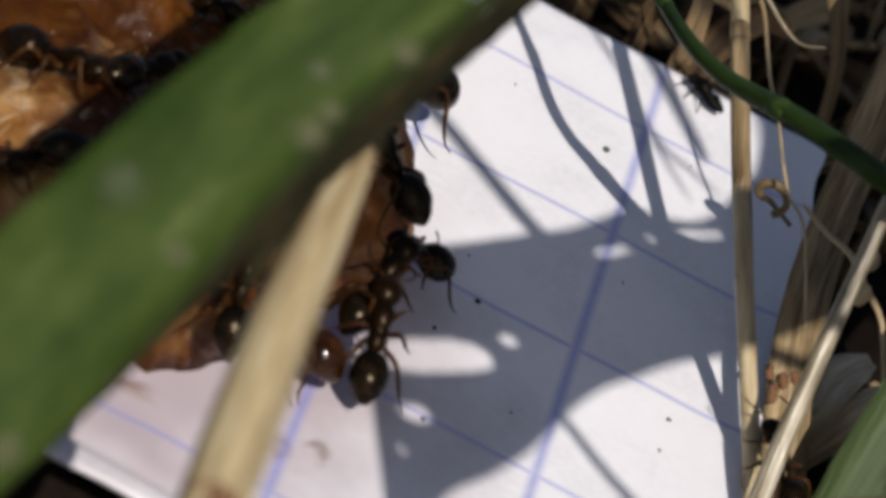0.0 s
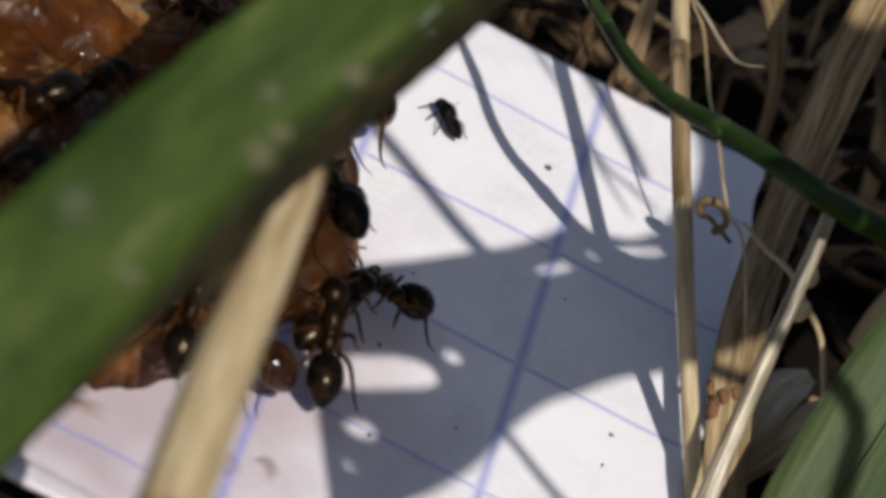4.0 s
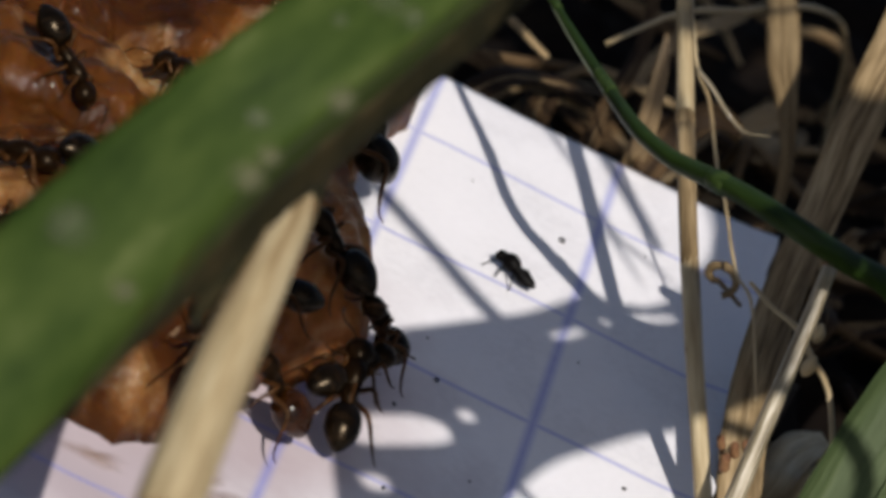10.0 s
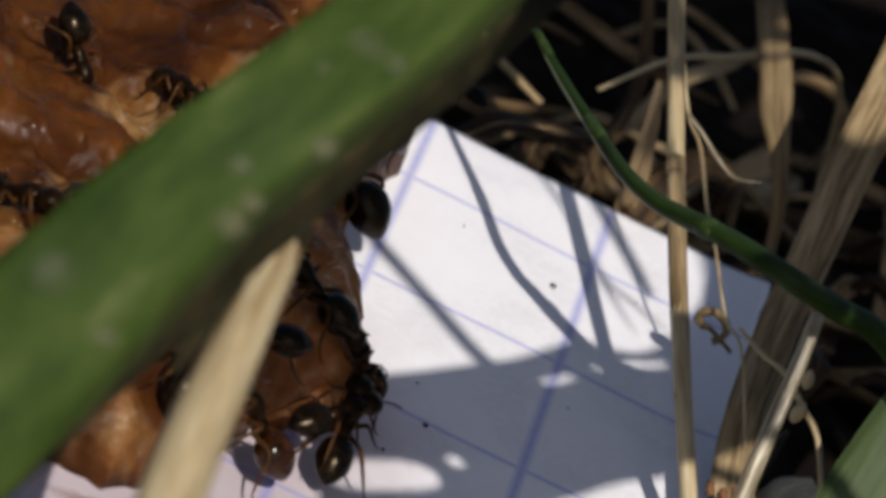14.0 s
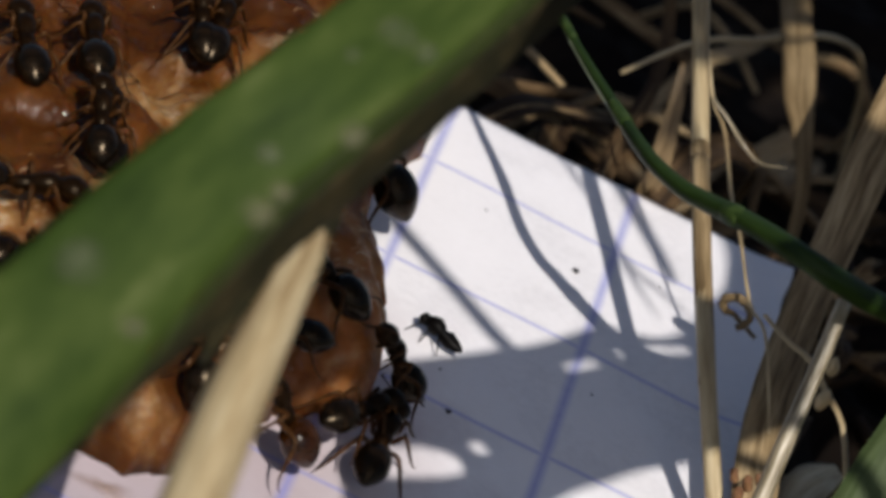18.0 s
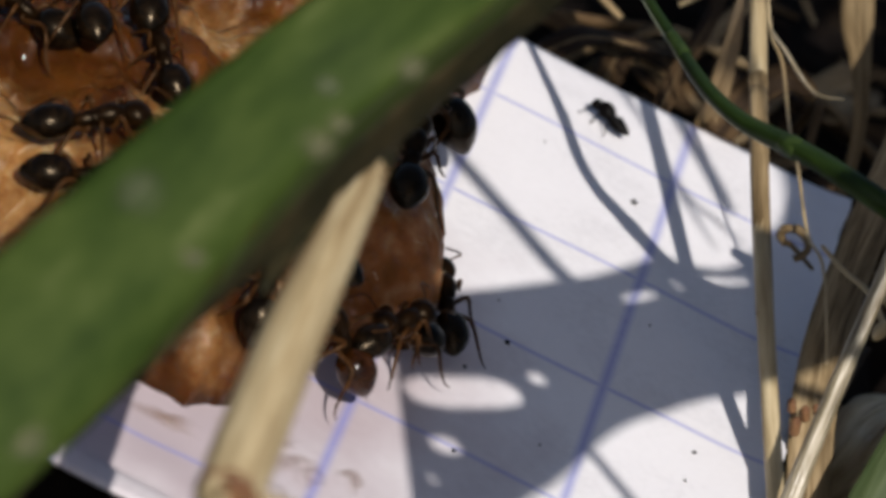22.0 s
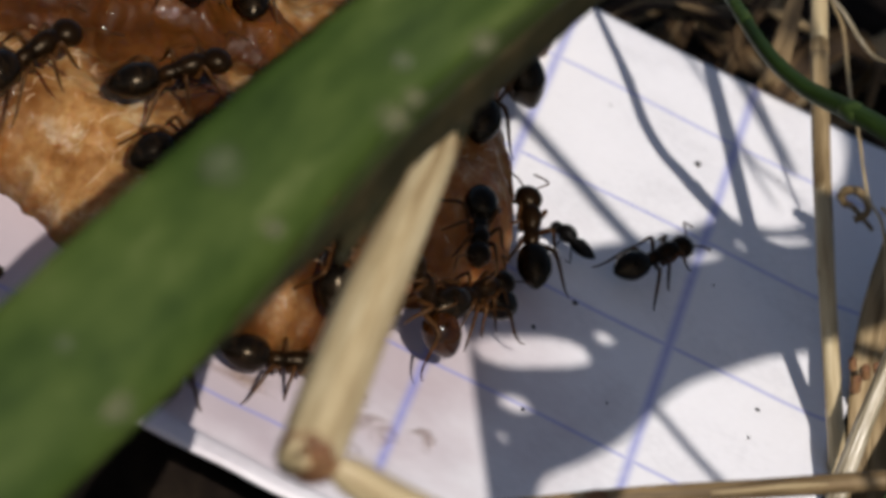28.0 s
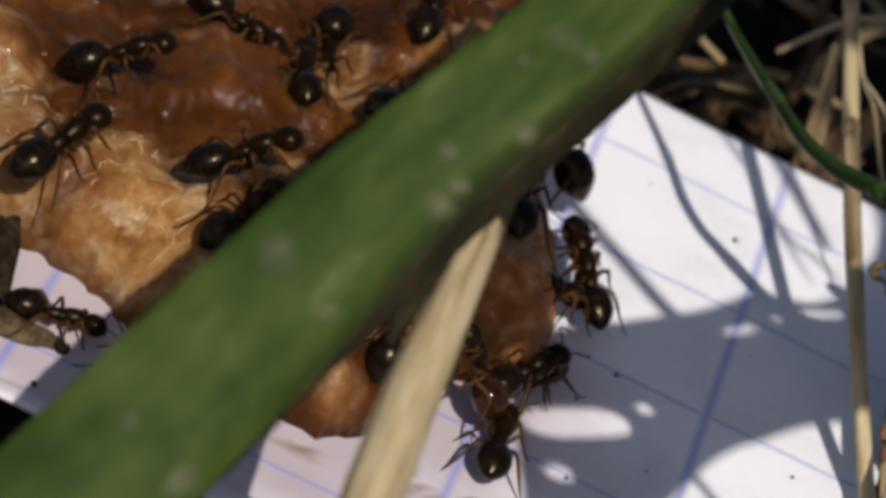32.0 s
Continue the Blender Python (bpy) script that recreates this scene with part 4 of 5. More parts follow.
stem_thing("grass_stalk", "thin green grass stem above the paper", "grass",
           [up_sun(-1.2, -1.4, 31), up_sun(0.04, -2.5, 31), up_sun(1.28, -3.6, 30), up_sun(4.0, -6.0, 29), Vector((17, -33, 20)), Vector((24, -32, 5)), Vector((26, -31, -3.2))],
           [0.10, 0.13, 0.14, 0.15, 0.2, 0.25, 0.25], STEM, seg=8)
stem_thing("grass_stalk", "thin green grass tip above the paper", "grass",
           [up_sun(1.58, 9.98, 30), up_sun(1.0, 10.95, 30.5), up_sun(0.14, 12.33, 31), up_sun(-2.2, 16.0, 32), up_sun(-3.5, 20.0, 31), Vector((12, 2, 24)), Vector((22, 4, 8)), Vector((26, 5, -3.2))],
           [0.16, 0.22, 0.23, 0.24, 0.25, 0.27, 0.28, 0.3], STEM, seg=8)

# thin awns above the paper, whose shade fans out beside the stalk's
for a, b in (((0.4, 9.53), (1.47, 8.04)), ((0.49, 9.68), (2.15, 8.82))):
    stem_thing("grass_awn", "hair-thin green grass awn above the paper", "grass",
               [up_sun(*b, 30), up_sun(*(a[k] * 0.6 + b[k] * 0.4 for k in (0, 1)), 30.4), up_sun(*a, 30.8), up_sun(-0.65, 11.4, 31), up_sun(-2.6, 16.6, 31), Vector((14, 2, 26)), Vector((24, 4, 8)), Vector((27, 5, -3.2))],
               [0.04, 0.07, 0.08, 0.09, 0.1, 0.12, 0.14, 0.14], STEM, seg=6)

# a second unseen leaf, added to hold the sun off the fruit's edge
build_shade_leaf([(-5.8, -3.0), (-5.15, -1.5), (-4.9, 0.5), (-5.05, 2.2), (-5.5, 4.5), (-5.65, 7.5), (-5.9, 10.0)],
                 [(-7.8, -3.0), (-8.4, -1.5), (-8.9, 1.5), (-9.2, 4.5), (-9.4, 7.5), (-9.4, 10.5)], 30.0,
                 [(-7.6, 3.6, 0.4, 0.3, 40), (-8.3, 0.6, 0.35, 0.5, 20)], "unseen green leaf added above the fruit to shade its edge", root_shift=(-40, 14))


# ---- small dry things beside the paper ----
def build_tendril():
    c = Vector((2.80, 6.26, 2.08))
    pts = []
    for k in range(10):
        a = radians(-60 + 38 * k)
        r = 0.40 - 0.012 * k
        pts.append((r * math.cos(a), 0.05 * k - 0.2, r * math.sin(a) * 0.9))
    pts.append((0.75, 0.1, -0.5))
    ob = part("tendril", tube(bmesh.new(), pts, [0.09] * 3 + [0.11] * 5 + [0.09, 0.07, 0.05], seg=7, steps=3, rough=0.12), SHEATH)
    ob.location = c * MM
    tagged(ob, "dark curled dry tendril hanging on the twig", "tendril")


build_tendril()


def build_seed(x, y, z, size, tilt):
    bm = blob(bmesh.new(), (0, 0, 0), (size, size * 0.6, size * 0.55), seg=10, rings=9, point=0.6)
    ob = part("grass_seed", bm, STRAW)
    ob.location, ob.rotation_euler = (x * MM, y * MM, z * MM), (0.2, radians(tilt), 0.4)
    tagged(ob, "pale plump grass seed on the dry twig", "seed", group="grass seeds")


build_seed(4.98, 3.14, 3.59, 0.28, 80)
build_seed(5.08, 2.50, 3.08, 0.30, 95)
for spot, size in (((4.02, 1.10, 1.10), 0.22), ((4.37, 1.08, 1.08), 0.24), ((4.30, 0.90, 0.77), 0.27), ((4.57, 1.15, 1.24), 0.2)):
    bm = blob(bmesh.new(), (0, 0, 0), (size, size * 0.7, size * 0.6), seg=10, rings=9, point=0.4, grooves=0.3, count=5)
    ob = part("husk", bm, BROKEN)
    ob.location, ob.rotation_euler = Vector(spot) * MM, (0.3, 1.2 * size * 4, 0.5)
    tagged(ob, "crumpled golden brown husk at the foot of the stalk", "husk", group="husks")

# a third leaf, unseen, added to keep the litter behind the paper in the shade
build_shade_leaf([(-9.0, 36.0), (-4.0, 36.5), (2.0, 36.0), (8.0, 36.5), (15.0, 36.0)],
                 [(-9.0, 14.3), (-4.0, 14.4), (1.6, 14.7), (2.3, 13.6), (2.9, 11.5), (3.6, 9.4), (4.8, 8.8), (6.2, 9.6), (15.0, 9.0)], 43.0,
                 [(-2.3, 17.6, 4.2, 0.6, 111), (2.5, 20.6, 3.8, 1.1, 95), (0.3, 17.2, 1.6, 0.5, 60), (-4.6, 20.5, 1.6, 0.5, 70), (1.4, 15.6, 0.9, 0.35, 20), (4.6, 26.0, 2.2, 0.5, 70), (-5.5, 17.5, 1.1, 0.3, 20), (5.6, 17.0, 1.0, 0.4, 40)],
                 "unseen green leaf added above the litter to shade it", root_shift=(30, 8))

# ---- ants ----
def build_ant(seed, gaster_mat, label, swollen=1.0):
    """An ant, 3.2 mm long, head towards +x, standing on z = 0."""
    rr = random.Random(seed)
    e = thing("ant", (0, 0, 0), label, "ant", group="ants on the fruit")
    head = part("head", blob(bmesh.new(), (1.10, 0, 0.48), (0.39, 0.37, 0.31), seg=18, rings=14, point=0.25, turn=Matrix.Rotation(radians(18), 4, "Y")), ANT, e)
    for s in (-1, 1):
        part("eye", blob(bmesh.new(), (1.16, 0.30 * s, 0.55), (0.08, 0.04, 0.07), seg=8, rings=6), FLY, head)
        bm = bmesh.new()
        tube(bm, [(1.38, 0.04 * s, 0.36), (1.47, 0.10 * s, 0.32), (1.50, 0.02 * s, 0.30)], [0.05, 0.05, 0.02], seg=5, steps=2)
        part("mandible", bm, LIMB, head)
    bm = bmesh.new()
    spine = [(-0.42, 0, 0.45), (-0.36, 0, 0.46), (-0.22, 0, 0.48), (-0.02, 0, 0.50), (0.10, 0, 0.51), (0.30, 0, 0.54), (0.52, 0, 0.55), (0.72, 0, 0.52), (0.86, 0, 0.48), (0.92, 0, 0.47)]
    tube(bm, spine, [0.04, 0.13, 0.20, 0.215, 0.20, 0.255, 0.28, 0.23, 0.12, 0.05], seg=18, steps=3)
    part("thorax", bm, ANT, e)
    part("petiole", blob(bmesh.new(), (-0.36, 0, 0.44), (0.09, 0.11, 0.17), seg=8, rings=6), ANT, e)
    part("gaster", blob(bmesh.new(), (-1.02, 0, 0.50 + 0.05 * swollen), (0.66, 0.50 * swollen, 0.45 * swollen), seg=24, rings=30, point=0.62, grooves=0.012, count=4, blunt=0.5), gaster_mat, e)
    for s in (-1, 1):
        for k, (hip, reach, back, size) in enumerate(((0.45, 0.70, 0.62, 0.78), (0.18, 0.88, -0.06, 0.86), (-0.08, 0.80, -0.95, 1.06))):
            j = rr.uniform(-0.16, 0.16)
            p = [(hip, 0.13 * s, 0.42), (hip + 0.10 * back, 0.26 * s, 0.36), (hip + (0.5 * back + j) * size, 0.62 * reach * s * size, 0.72 + rr.uniform(-0.08, 0.08)),
                 (hip + (0.95 * back + j) * size, 1.02 * reach * s * size, 0.26), (hip + (1.2 * back + 1.3 * j) * size, 1.22 * reach * s * size, 0.05),
                 (hip + (1.38 * back + 1.5 * j) * size, 1.34 * reach * s * size, 0.03)]
            bm = bmesh.new()
            tube(bm, p, [0.078, 0.072, 0.06, 0.042, 0.025, 0.015], seg=6, steps=3)
            part("leg", bm, LIMB, e, at=p[0])
        j = rr.uniform(-0.15, 0.15)
        p = [(1.34, 0.12 * s, 0.52), (1.50 + j * 0.3, 0.34 * s, 0.66), (1.66 + j, (0.62 + j) * s, 0.70), (1.92 + j, (0.66 + j) * s, 0.52), (2.18 + j, (0.60 + 2 * j) * s, 0.30)]
        bm = bmesh.new()
        tube(bm, p, [0.022, 0.023, 0.024, 0.026, 0.028], seg=6, steps=3)
        part("antenna", bm, LIMB, e)
    return e


ANT_ROWS = {
    "u1": ("ant", 0.86, [
        (0, -13.25, -0.34, 3.2, 81.24, -0.33),
        (6, -13.25, -0.34, 3.2, 81.24, -0.33),
        (8, -13.3, 0.03, 3.07, 81.93, -5.06),
        (8.5, -13.16, -0.4, 3.1, 33.81, -12.53),
        (9, -13.02, -0.82, 3.14, -14.31, -19.99),
        (13, -12.86, 1.75, 3.19, -29.54, -42.92),
        (14, -13.18, 2.41, 2.84, -30.99, -44.23),
        (15.5, -12.73, 0.48, 3.14, 42.8, -10.03),
        (17, -12.28, -1.45, 3.45, 116.59, 24.18),
        (19, -11.96, -1.76, 3.26, 109.38, 17.72),
        (23, -12.01, -0.69, 2.8, 133.21, 13.47),
        (25.5, -12.29, 0.34, 2.96, 116.66, 11.4),
        (28, -12.2, 0.69, 2.95, 108.33, 6.32),
        (32, -12.2, 0.69, 2.95, 108.33, 6.32),
    ]),
    "u2": ("ant", 0.86, [
        (0, -12.46, -4.52, 2.88, -20.72, 23.18),
        (6, -12.62, -4.8, 2.74, -20.81, 21.14),
        (9, -12.91, -4.84, 2.76, -4.26, 15.52),
        (13, -12.22, -4.76, 3.02, -6.56, 25.37),
        (14, -12.38, -4.57, 2.9, -21.84, 26.81),
        (15.1, -10.41, -1.63, 2.94, 22.17, 25.16),
        (16.2, -8.44, 1.3, 2.99, 66.18, 23.51),
        (32, -8.44, 1.3, 2.99, 66.18, 23.51),
    ]),
    "u3": ("ant", 0.86, [
        (0, -10.9, -3.66, 3.11, 62.12, -4.65),
        (6, -11.13, -3.93, 3.37, 58.82, 5.49),
        (9, -11.08, -4.01, 3.24, 51.72, -11.02),
        (13, -10.97, -3.55, 2.97, 57.58, -15.45),
        (14.5, -10.6, -3.62, 3.01, 61.41, -9.45),
        (16.2, -8.8, -0.09, 2.33, 69.95, 17.59),
        (32, -8.8, -0.09, 2.33, 69.95, 17.59),
    ]),
    "u4": ("ant", 0.817, [
        (0, -12.09, -7.07, 2.14, -150.2, -28.33),
        (6, -11.84, -6.83, 2.32, -153, -24.38),
        (8, -13.63, -7.43, 1.56, -156.91, -24.23),
        (12, -14.73, -8.53, 0.07, -142.26, -4.92),
        (18, -19.22, -12.33, 0, -136.17, 0.04),
        (32, -19.22, -12.33, 0, -136.17, 0.04),
    ]),
    "u5": ("ant", 0.86, [
        (0, -12.9, -7.48, 1.59, 16.93, 31.25),
        (6, -12.9, -7.48, 1.59, 16.93, 31.25),
        (8, -11.99, -6.53, 2.39, 32.88, 19.87),
        (9, -12.02, -6.46, 2.4, 32.32, 19.8),
        (12, -11.79, -6.9, 2.33, 23.87, 24.02),
        (14.5, -11.37, -6.64, 2.41, 34.5, 20.66),
        (16.2, -9.45, -3.23, 2.81, 77.1, -3.08),
        (32, -9.45, -3.23, 2.81, 77.1, -3.08),
    ]),
    "x1": ("ant", 0.86, [
        (0, -9.51, 0.74, 2.52, 170.4, -5.37),
        (5, -9.44, 1.63, 2.9, 159.19, -14.73),
        (9, -9.95, 1.97, 2.53, 141.59, -16.12),
        (13, -10.39, 2.58, 2.59, 147.01, -11.92),
        (14, -10.31, 3.48, 2.47, 143.06, -14.57),
        (16.5, -11.24, 6.86, 2.89, 90.69, 7.65),
        (19, -10.47, 4.36, 2.94, 99.73, 15.48),
        (21, -10.26, 6.48, 3.01, 94.9, 20.21),
        (32, -10.26, 6.48, 3.01, 94.9, 20.21),
    ]),
    "v1": ("ant", 0.86, [
        (0, -17.09, 10.73, 3.77, 113.41, 16.26),
        (14.5, -17.09, 10.73, 3.77, 113.41, 16.26),
        (17, -14.42, 2.29, 3.18, 114.37, 8.42),
        (19, -14.27, -0.64, 3.24, 122.44, 9.11),
        (21, -14.06, -0.46, 3.35, 121.9, 7.02),
        (23, -13.95, -1.51, 2.97, 117.81, 7.06),
        (25.5, -13.86, -0.78, 3.26, 137.4, 4.58),
        (28, -13.77, -0.35, 3.28, 124.11, 7.42),
        (30, -13.97, 0.82, 2.9, 61.5, 0.11),
        (32, -14.17, 1.99, 2.52, -1.12, -7.19),
    ]),
    "v2": ("ant", 0.86, [
        (0, -15.74, 13.03, 2.67, 113.39, 17.54),
        (14.5, -15.74, 13.03, 2.67, 113.39, 17.54),
        (17, -12.83, 1.59, 3.16, 110.58, 10.67),
        (19, -13.59, 1.32, 3.09, 114.69, 3.26),
        (21, -14.59, -0.44, 2.78, 155.27, 6.8),
        (23, -15.59, -2.2, 2.47, 195.84, 10.34),
        (25.5, -16.07, -1.92, 2.67, 213.06, 1.55),
        (28, -16.98, -1.05, 2.65, 217.46, 2.51),
        (29.33, -16.59, -1.62, 2.86, 273.58, 12.22),
        (30.67, -16.19, -2.19, 3.06, 329.71, 21.92),
        (32, -15.8, -2.76, 3.27, 385.83, 31.63),
    ]),
    "v3": ("ant", 0.903, [
        (0, -16.61, -7.54, 2.12, 17.75, 16.32),
        (14.5, -16.61, -7.54, 2.12, 17.75, 16.32),
        (17, -13.05, -5.45, 2.75, 23.86, 10.34),
        (19, -12.49, -4.92, 2.96, 7.41, 17.82),
        (21, -12.46, -5.2, 3.02, 30.87, 17.77),
        (23, -12.43, -5.07, 3.02, 34.11, 16.85),
        (25.5, -12.44, -4.83, 3.11, 38.74, 18.55),
        (27.5, -12.59, -4.98, 3, 39.68, 17.09),
        (28, -12.5, -4.74, 3.2, 40.58, 21.83),
        (29, -12.39, -4.68, 3.5, 25.15, 32.83),
        (30, -12.19, -4.91, 3.61, 27.75, 35.8),
        (31.5, -12.23, -4.72, 3.63, 28.75, 36.68),
        (32, -12.16, -4.72, 3.55, 26.78, 34.8),
    ]),
    "v4": ("ant", 0.86, [
        (0, -15.64, -8.51, 0.48, 24.37, 19.91),
        (14.5, -15.64, -8.51, 0.48, 24.37, 19.91),
        (17, -11.5, -6.84, 2.27, 18.69, 19.93),
        (19, -11.86, -6.19, 2.47, 42.54, 21.73),
        (23, -11.93, -6.29, 2.44, 17.41, 13.62),
        (25.5, -11.74, -6, 2.57, 25.61, 17.16),
        (27.5, -11.59, -6.01, 2.62, 48.25, 20.92),
        (28, -11.64, -5.96, 2.68, 54.21, 23.68),
        (30, -11.73, -5.78, 2.79, 60.88, 25.89),
        (31.5, -11.76, -5.76, 2.81, 66.87, 25.75),
        (32, -11.7, -5.8, 2.79, 65.56, 25.1),
    ]),
    "v5": ("ant", 0.86, [
        (0, -14.3, 11.97, 3.09, 112.61, 16.79),
        (14.5, -14.3, 11.97, 3.09, 112.61, 16.79),
        (17, -12.16, -1.38, 2.95, 111.47, 6.02),
        (19, -11.79, -1.14, 2.97, 105.19, 13.01),
        (23, -13.18, 1.04, 3.38, 113.61, 11.2),
        (26, -12.8, 1.8, 2.99, 169.81, -0.28),
        (29, -12.43, 2.56, 2.6, 226.01, -11.76),
        (32, -12.05, 3.33, 2.22, 282.2, -23.24),
    ]),
    "v6": ("ant", 0.86, [
        (0, -12.82, 12.68, 3.58, 113.5, 16.71),
        (14.5, -12.82, 12.68, 3.58, 113.5, 16.71),
        (17, -10.69, 4.29, 3.18, 115.51, 20.98),
        (20, -13.3, 7.5, 2.74, 118.87, 10.51),
        (25, -10.62, 5.29, 2.6, 140.83, 17.08),
        (27.5, -10.87, 4.34, 2.6, 122.34, 0.4),
        (31.5, -9.98, 2.9, 2.58, 52.73, 13.79),
        (32, -9.8, 2.19, 2.63, 61, 8.71),
    ]),
    "z1": ("ant", 0.963, [
        (0, -15.25, -6.99, 2.34, 37.57, 14.39),
        (23, -15.25, -6.99, 2.34, 37.57, 14.39),
        (25.5, -15.51, -5.37, 2.43, 79.89, -1.3),
        (27.5, -15.55, -5.69, 2.73, 71.41, 16.7),
        (28, -15.42, -5.94, 2.71, 62.35, 19.49),
        (29, -15.52, -5.95, 2.71, 59.63, 17.48),
        (30, -15.54, -6.53, 2.75, 58.8, 34.7),
        (31.5, -15.86, -6.59, 2.77, 61.14, 30.51),
        (32, -16.01, -6.47, 2.73, 66.54, 20.87),
    ]),
    "e1": ("ant", 1.08, [
        (0, -6.12, 3.88, 1.61, -143.47, 34.39),
        (6, -6.35, 3.85, 1.58, -145.39, 33.32),
        (9, -6.38, 3.67, 1.56, -143.96, 32.61),
        (10, -6.68, 4.35, 1.80, -149.28, 41.46),
        (13, -6.71, 5.36, 1.70, -204.79, 38.22),
        (19, -6.69, 5.17, 1.82, -188.9, 42.68),
        (23, -6.68, 5.03, 1.87, -187.35, 44),
        (25.5, -6.65, 5.52, 1.84, -197, 43.31),
        (27.5, -6.62, 5.52, 1.84, -193.73, 43.22),
        (28.5, -6.85, 6.05, 1.87, -200.36, 44.32),
        (30, -6.42, 5.17, 1.92, -185.2, 46.08),
        (32, -6.42, 4.94, 2.04, -185.03, 50.79),
    ]),
    "e0": ("ant", 0.86, [
        (0, -7.15, 5.68, 2.13, 157.38, 38.72),
        (9, -7.15, 5.68, 2.13, 157.38, 38.72),
        (13, -6.6, 8.49, 1.88, 203.21, 52.04),
        (28, -7.25, 7.63, 2.43, 147.18, 33.71),
        (32, -7.25, 7.63, 2.43, 147.18, 33.71),
    ]),
    "e2": ("ant", 0.903, [
        (0, -5.78, -1.76, 2.76, 155.25, 27.48),
        (6, -5.95, -1.69, 2.71, 145.68, 20.3),
        (9, -6.03, -1.96, 2.77, 156.14, 23.73),
        (13, -6.17, -2.29, 2.81, 170.22, 23.74),
        (19, -6.57, -2.74, 3.02, 181.71, 29.47),
        (21, -6.09, -1.21, 3.06, 108.99, 21.21),
        (23, -6.27, -0.53, 3.18, 101.34, 14.13),
        (28, -6.43, 0.9, 3.13, 104.88, 25.32),
        (32, -6.33, -0.41, 3.19, 101.65, 13.97),
    ]),
    "e3": ("ant", 0.817, [
        (0, -4.24, -1.65, 0.9, -132.66, 28.44),
        (5.5, -3.36, -1.59, 0.73, -146.15, 22),
        (6, -3.53, -1.62, 0.75, -148.87, 22.76),
        (7, -3.81, -1.44, 0.82, -142.67, 25.46),
        (9, -4.08, -2.26, 1.26, -132.14, 42),
        (13, -4.6, -2.15, 1.56, -135.45, 53.24),
        (19, -4.18, -2.29, 1.41, -144.1, 47.46),
        (21, -4.31, -3.02, 1.06, -134.7, 34.94),
        (23, -5.02, -4.54, 0.99, -126.77, 19.08),
        (28, -4.64, -4.22, 1, -128.95, 16.33),
        (30, -4.19, -2.61, 0.08, -114.92, -3.02),
        (32, -4.28, -2.74, 0.15, -114.62, -0.16),
    ]),
    "e4": ("ant", 0.903, [
        (0, -4.36, -5.14, 1.09, 104.93, 34.05),
        (6, -4.41, -4.38, 1.11, 113.52, 35.98),
        (9, -4.18, -4.27, 0.9, 103.39, 27.69),
        (13, -4.18, -3.57, 1.01, 97.32, 31.85),
        (17, -3.64, -3.77, 0.48, 90.34, 12.6),
        (19, -3.50, -3.76, 0.51, 90.03, 13.56),
        (20, -3.42, -3.09, 0.36, 100.83, 8.63),
        (21, -3.67, -1.55, 0.35, 97.95, 8.27),
        (22, -4.07, -1.19, 0.45, 114.45, 11.85),
        (23, -4.05, -0.72, 0.51, 116.55, 13.69),
        (25.5, -4.25, 0.15, 0.6, 120.61, 16.99),
        (27.5, -4.05, -0.03, 0.64, 116.58, 18.46),
        (28, -4.04, 0.09, 0.64, 114.51, 18.3),
        (29, -3.95, 0.63, 0.61, 103.36, 13.69),
        (30, -3.96, 1.14, 0.65, 118.73, 15.19),
        (31.5, -3.90, 1.34, 0.65, 116.95, 15.33),
        (32, -4.03, 1.58, 0.72, 122.93, 17.84),
    ]),
    "r2": ("ant", 0.774, [
        (0, -8.46, -4.5, 2.47, 77.72, 1.51),
        (7, -8.46, -4.5, 2.47, 77.72, 1.51),
        (8, -7.6, -4.7, 2.5, 140, 2),
        (9, -6.66, -4.86, 2.55, 200, 3),
        (11, -6.76, -4.5, 2.6, 196, 3),
        (13, -6.72, -4.62, 2.6, 204, 4),
        (17, -6.66, -4.95, 2.55, 201, 3),
        (21, -6.68, -5.0, 2.55, 199, 3),
        (22.2, -7.4, -5.0, 2.55, 150, 3),
        (23.5, -8.46, -4.5, 2.47, 77.72, 1.51),
        (26, -8.46, -4.5, 2.47, 77.72, 1.51),
        (26.5, -7.48, -3.9, 2.4, 22.77, -5.71),
        (27, -6.49, -3.3, 2.33, -32.19, -12.93),
        (27.5, -5.51, -2.7, 2.27, -87.15, -20.14),
        (28, -5.24, -3.61, 2.44, -75.06, -7.85),
        (28.5, -4.99, -2.99, 2.08, -50.66, -28.55),
        (29, -4.77, 3.46, 0.9, -65.96, -7.28),
        (30, -4.27, 2.72, 0.68, -69.08, -8.04),
        (31.5, -4.37, 2.29, 0.77, -67.59, -4.62),
        (32, -4.39, 2.29, 0.77, -65.84, -5.42),
    ]),
    "a1": ("ant_amber", 0.86, [
        (0, -6.01, -6.01, 1.09, 169.36, 35.87),
        (9, -5.98, -5.78, 1.25, 185.17, 42.37),
        (13, -6.12, -5.7, 1.33, 180.23, 46),
        (19, -6.07, -5.72, 1.35, 181.81, 46.6),
        (23, -6.15, -5.68, 1.38, 182.04, 48.35),
        (25.5, -6.06, -5.62, 1.44, 185.26, 50.68),
        (28, -5.86, -5.53, 1.4, 183.42, 48.97),
        (30, -6.04, -5.53, 1.45, 183.27, 51.34),
        (32, -5.85, -5.36, 1.51, 188.15, 54.46),
    ]),
    "a2": ("ant", 0.86, [
        (0, -4.63, -3.83, 1.43, 78.17, 33.35),
        (9, -4.22, -3.59, 1.01, 63.16, 9.22),
        (13, -4.35, -3.83, 1.17, 55.94, 7.04),
        (19, -4.19, -3.66, 0.82, 60.81, 1.58),
        (23, -4.97, -4.41, 1.3, 65.88, 9.92),
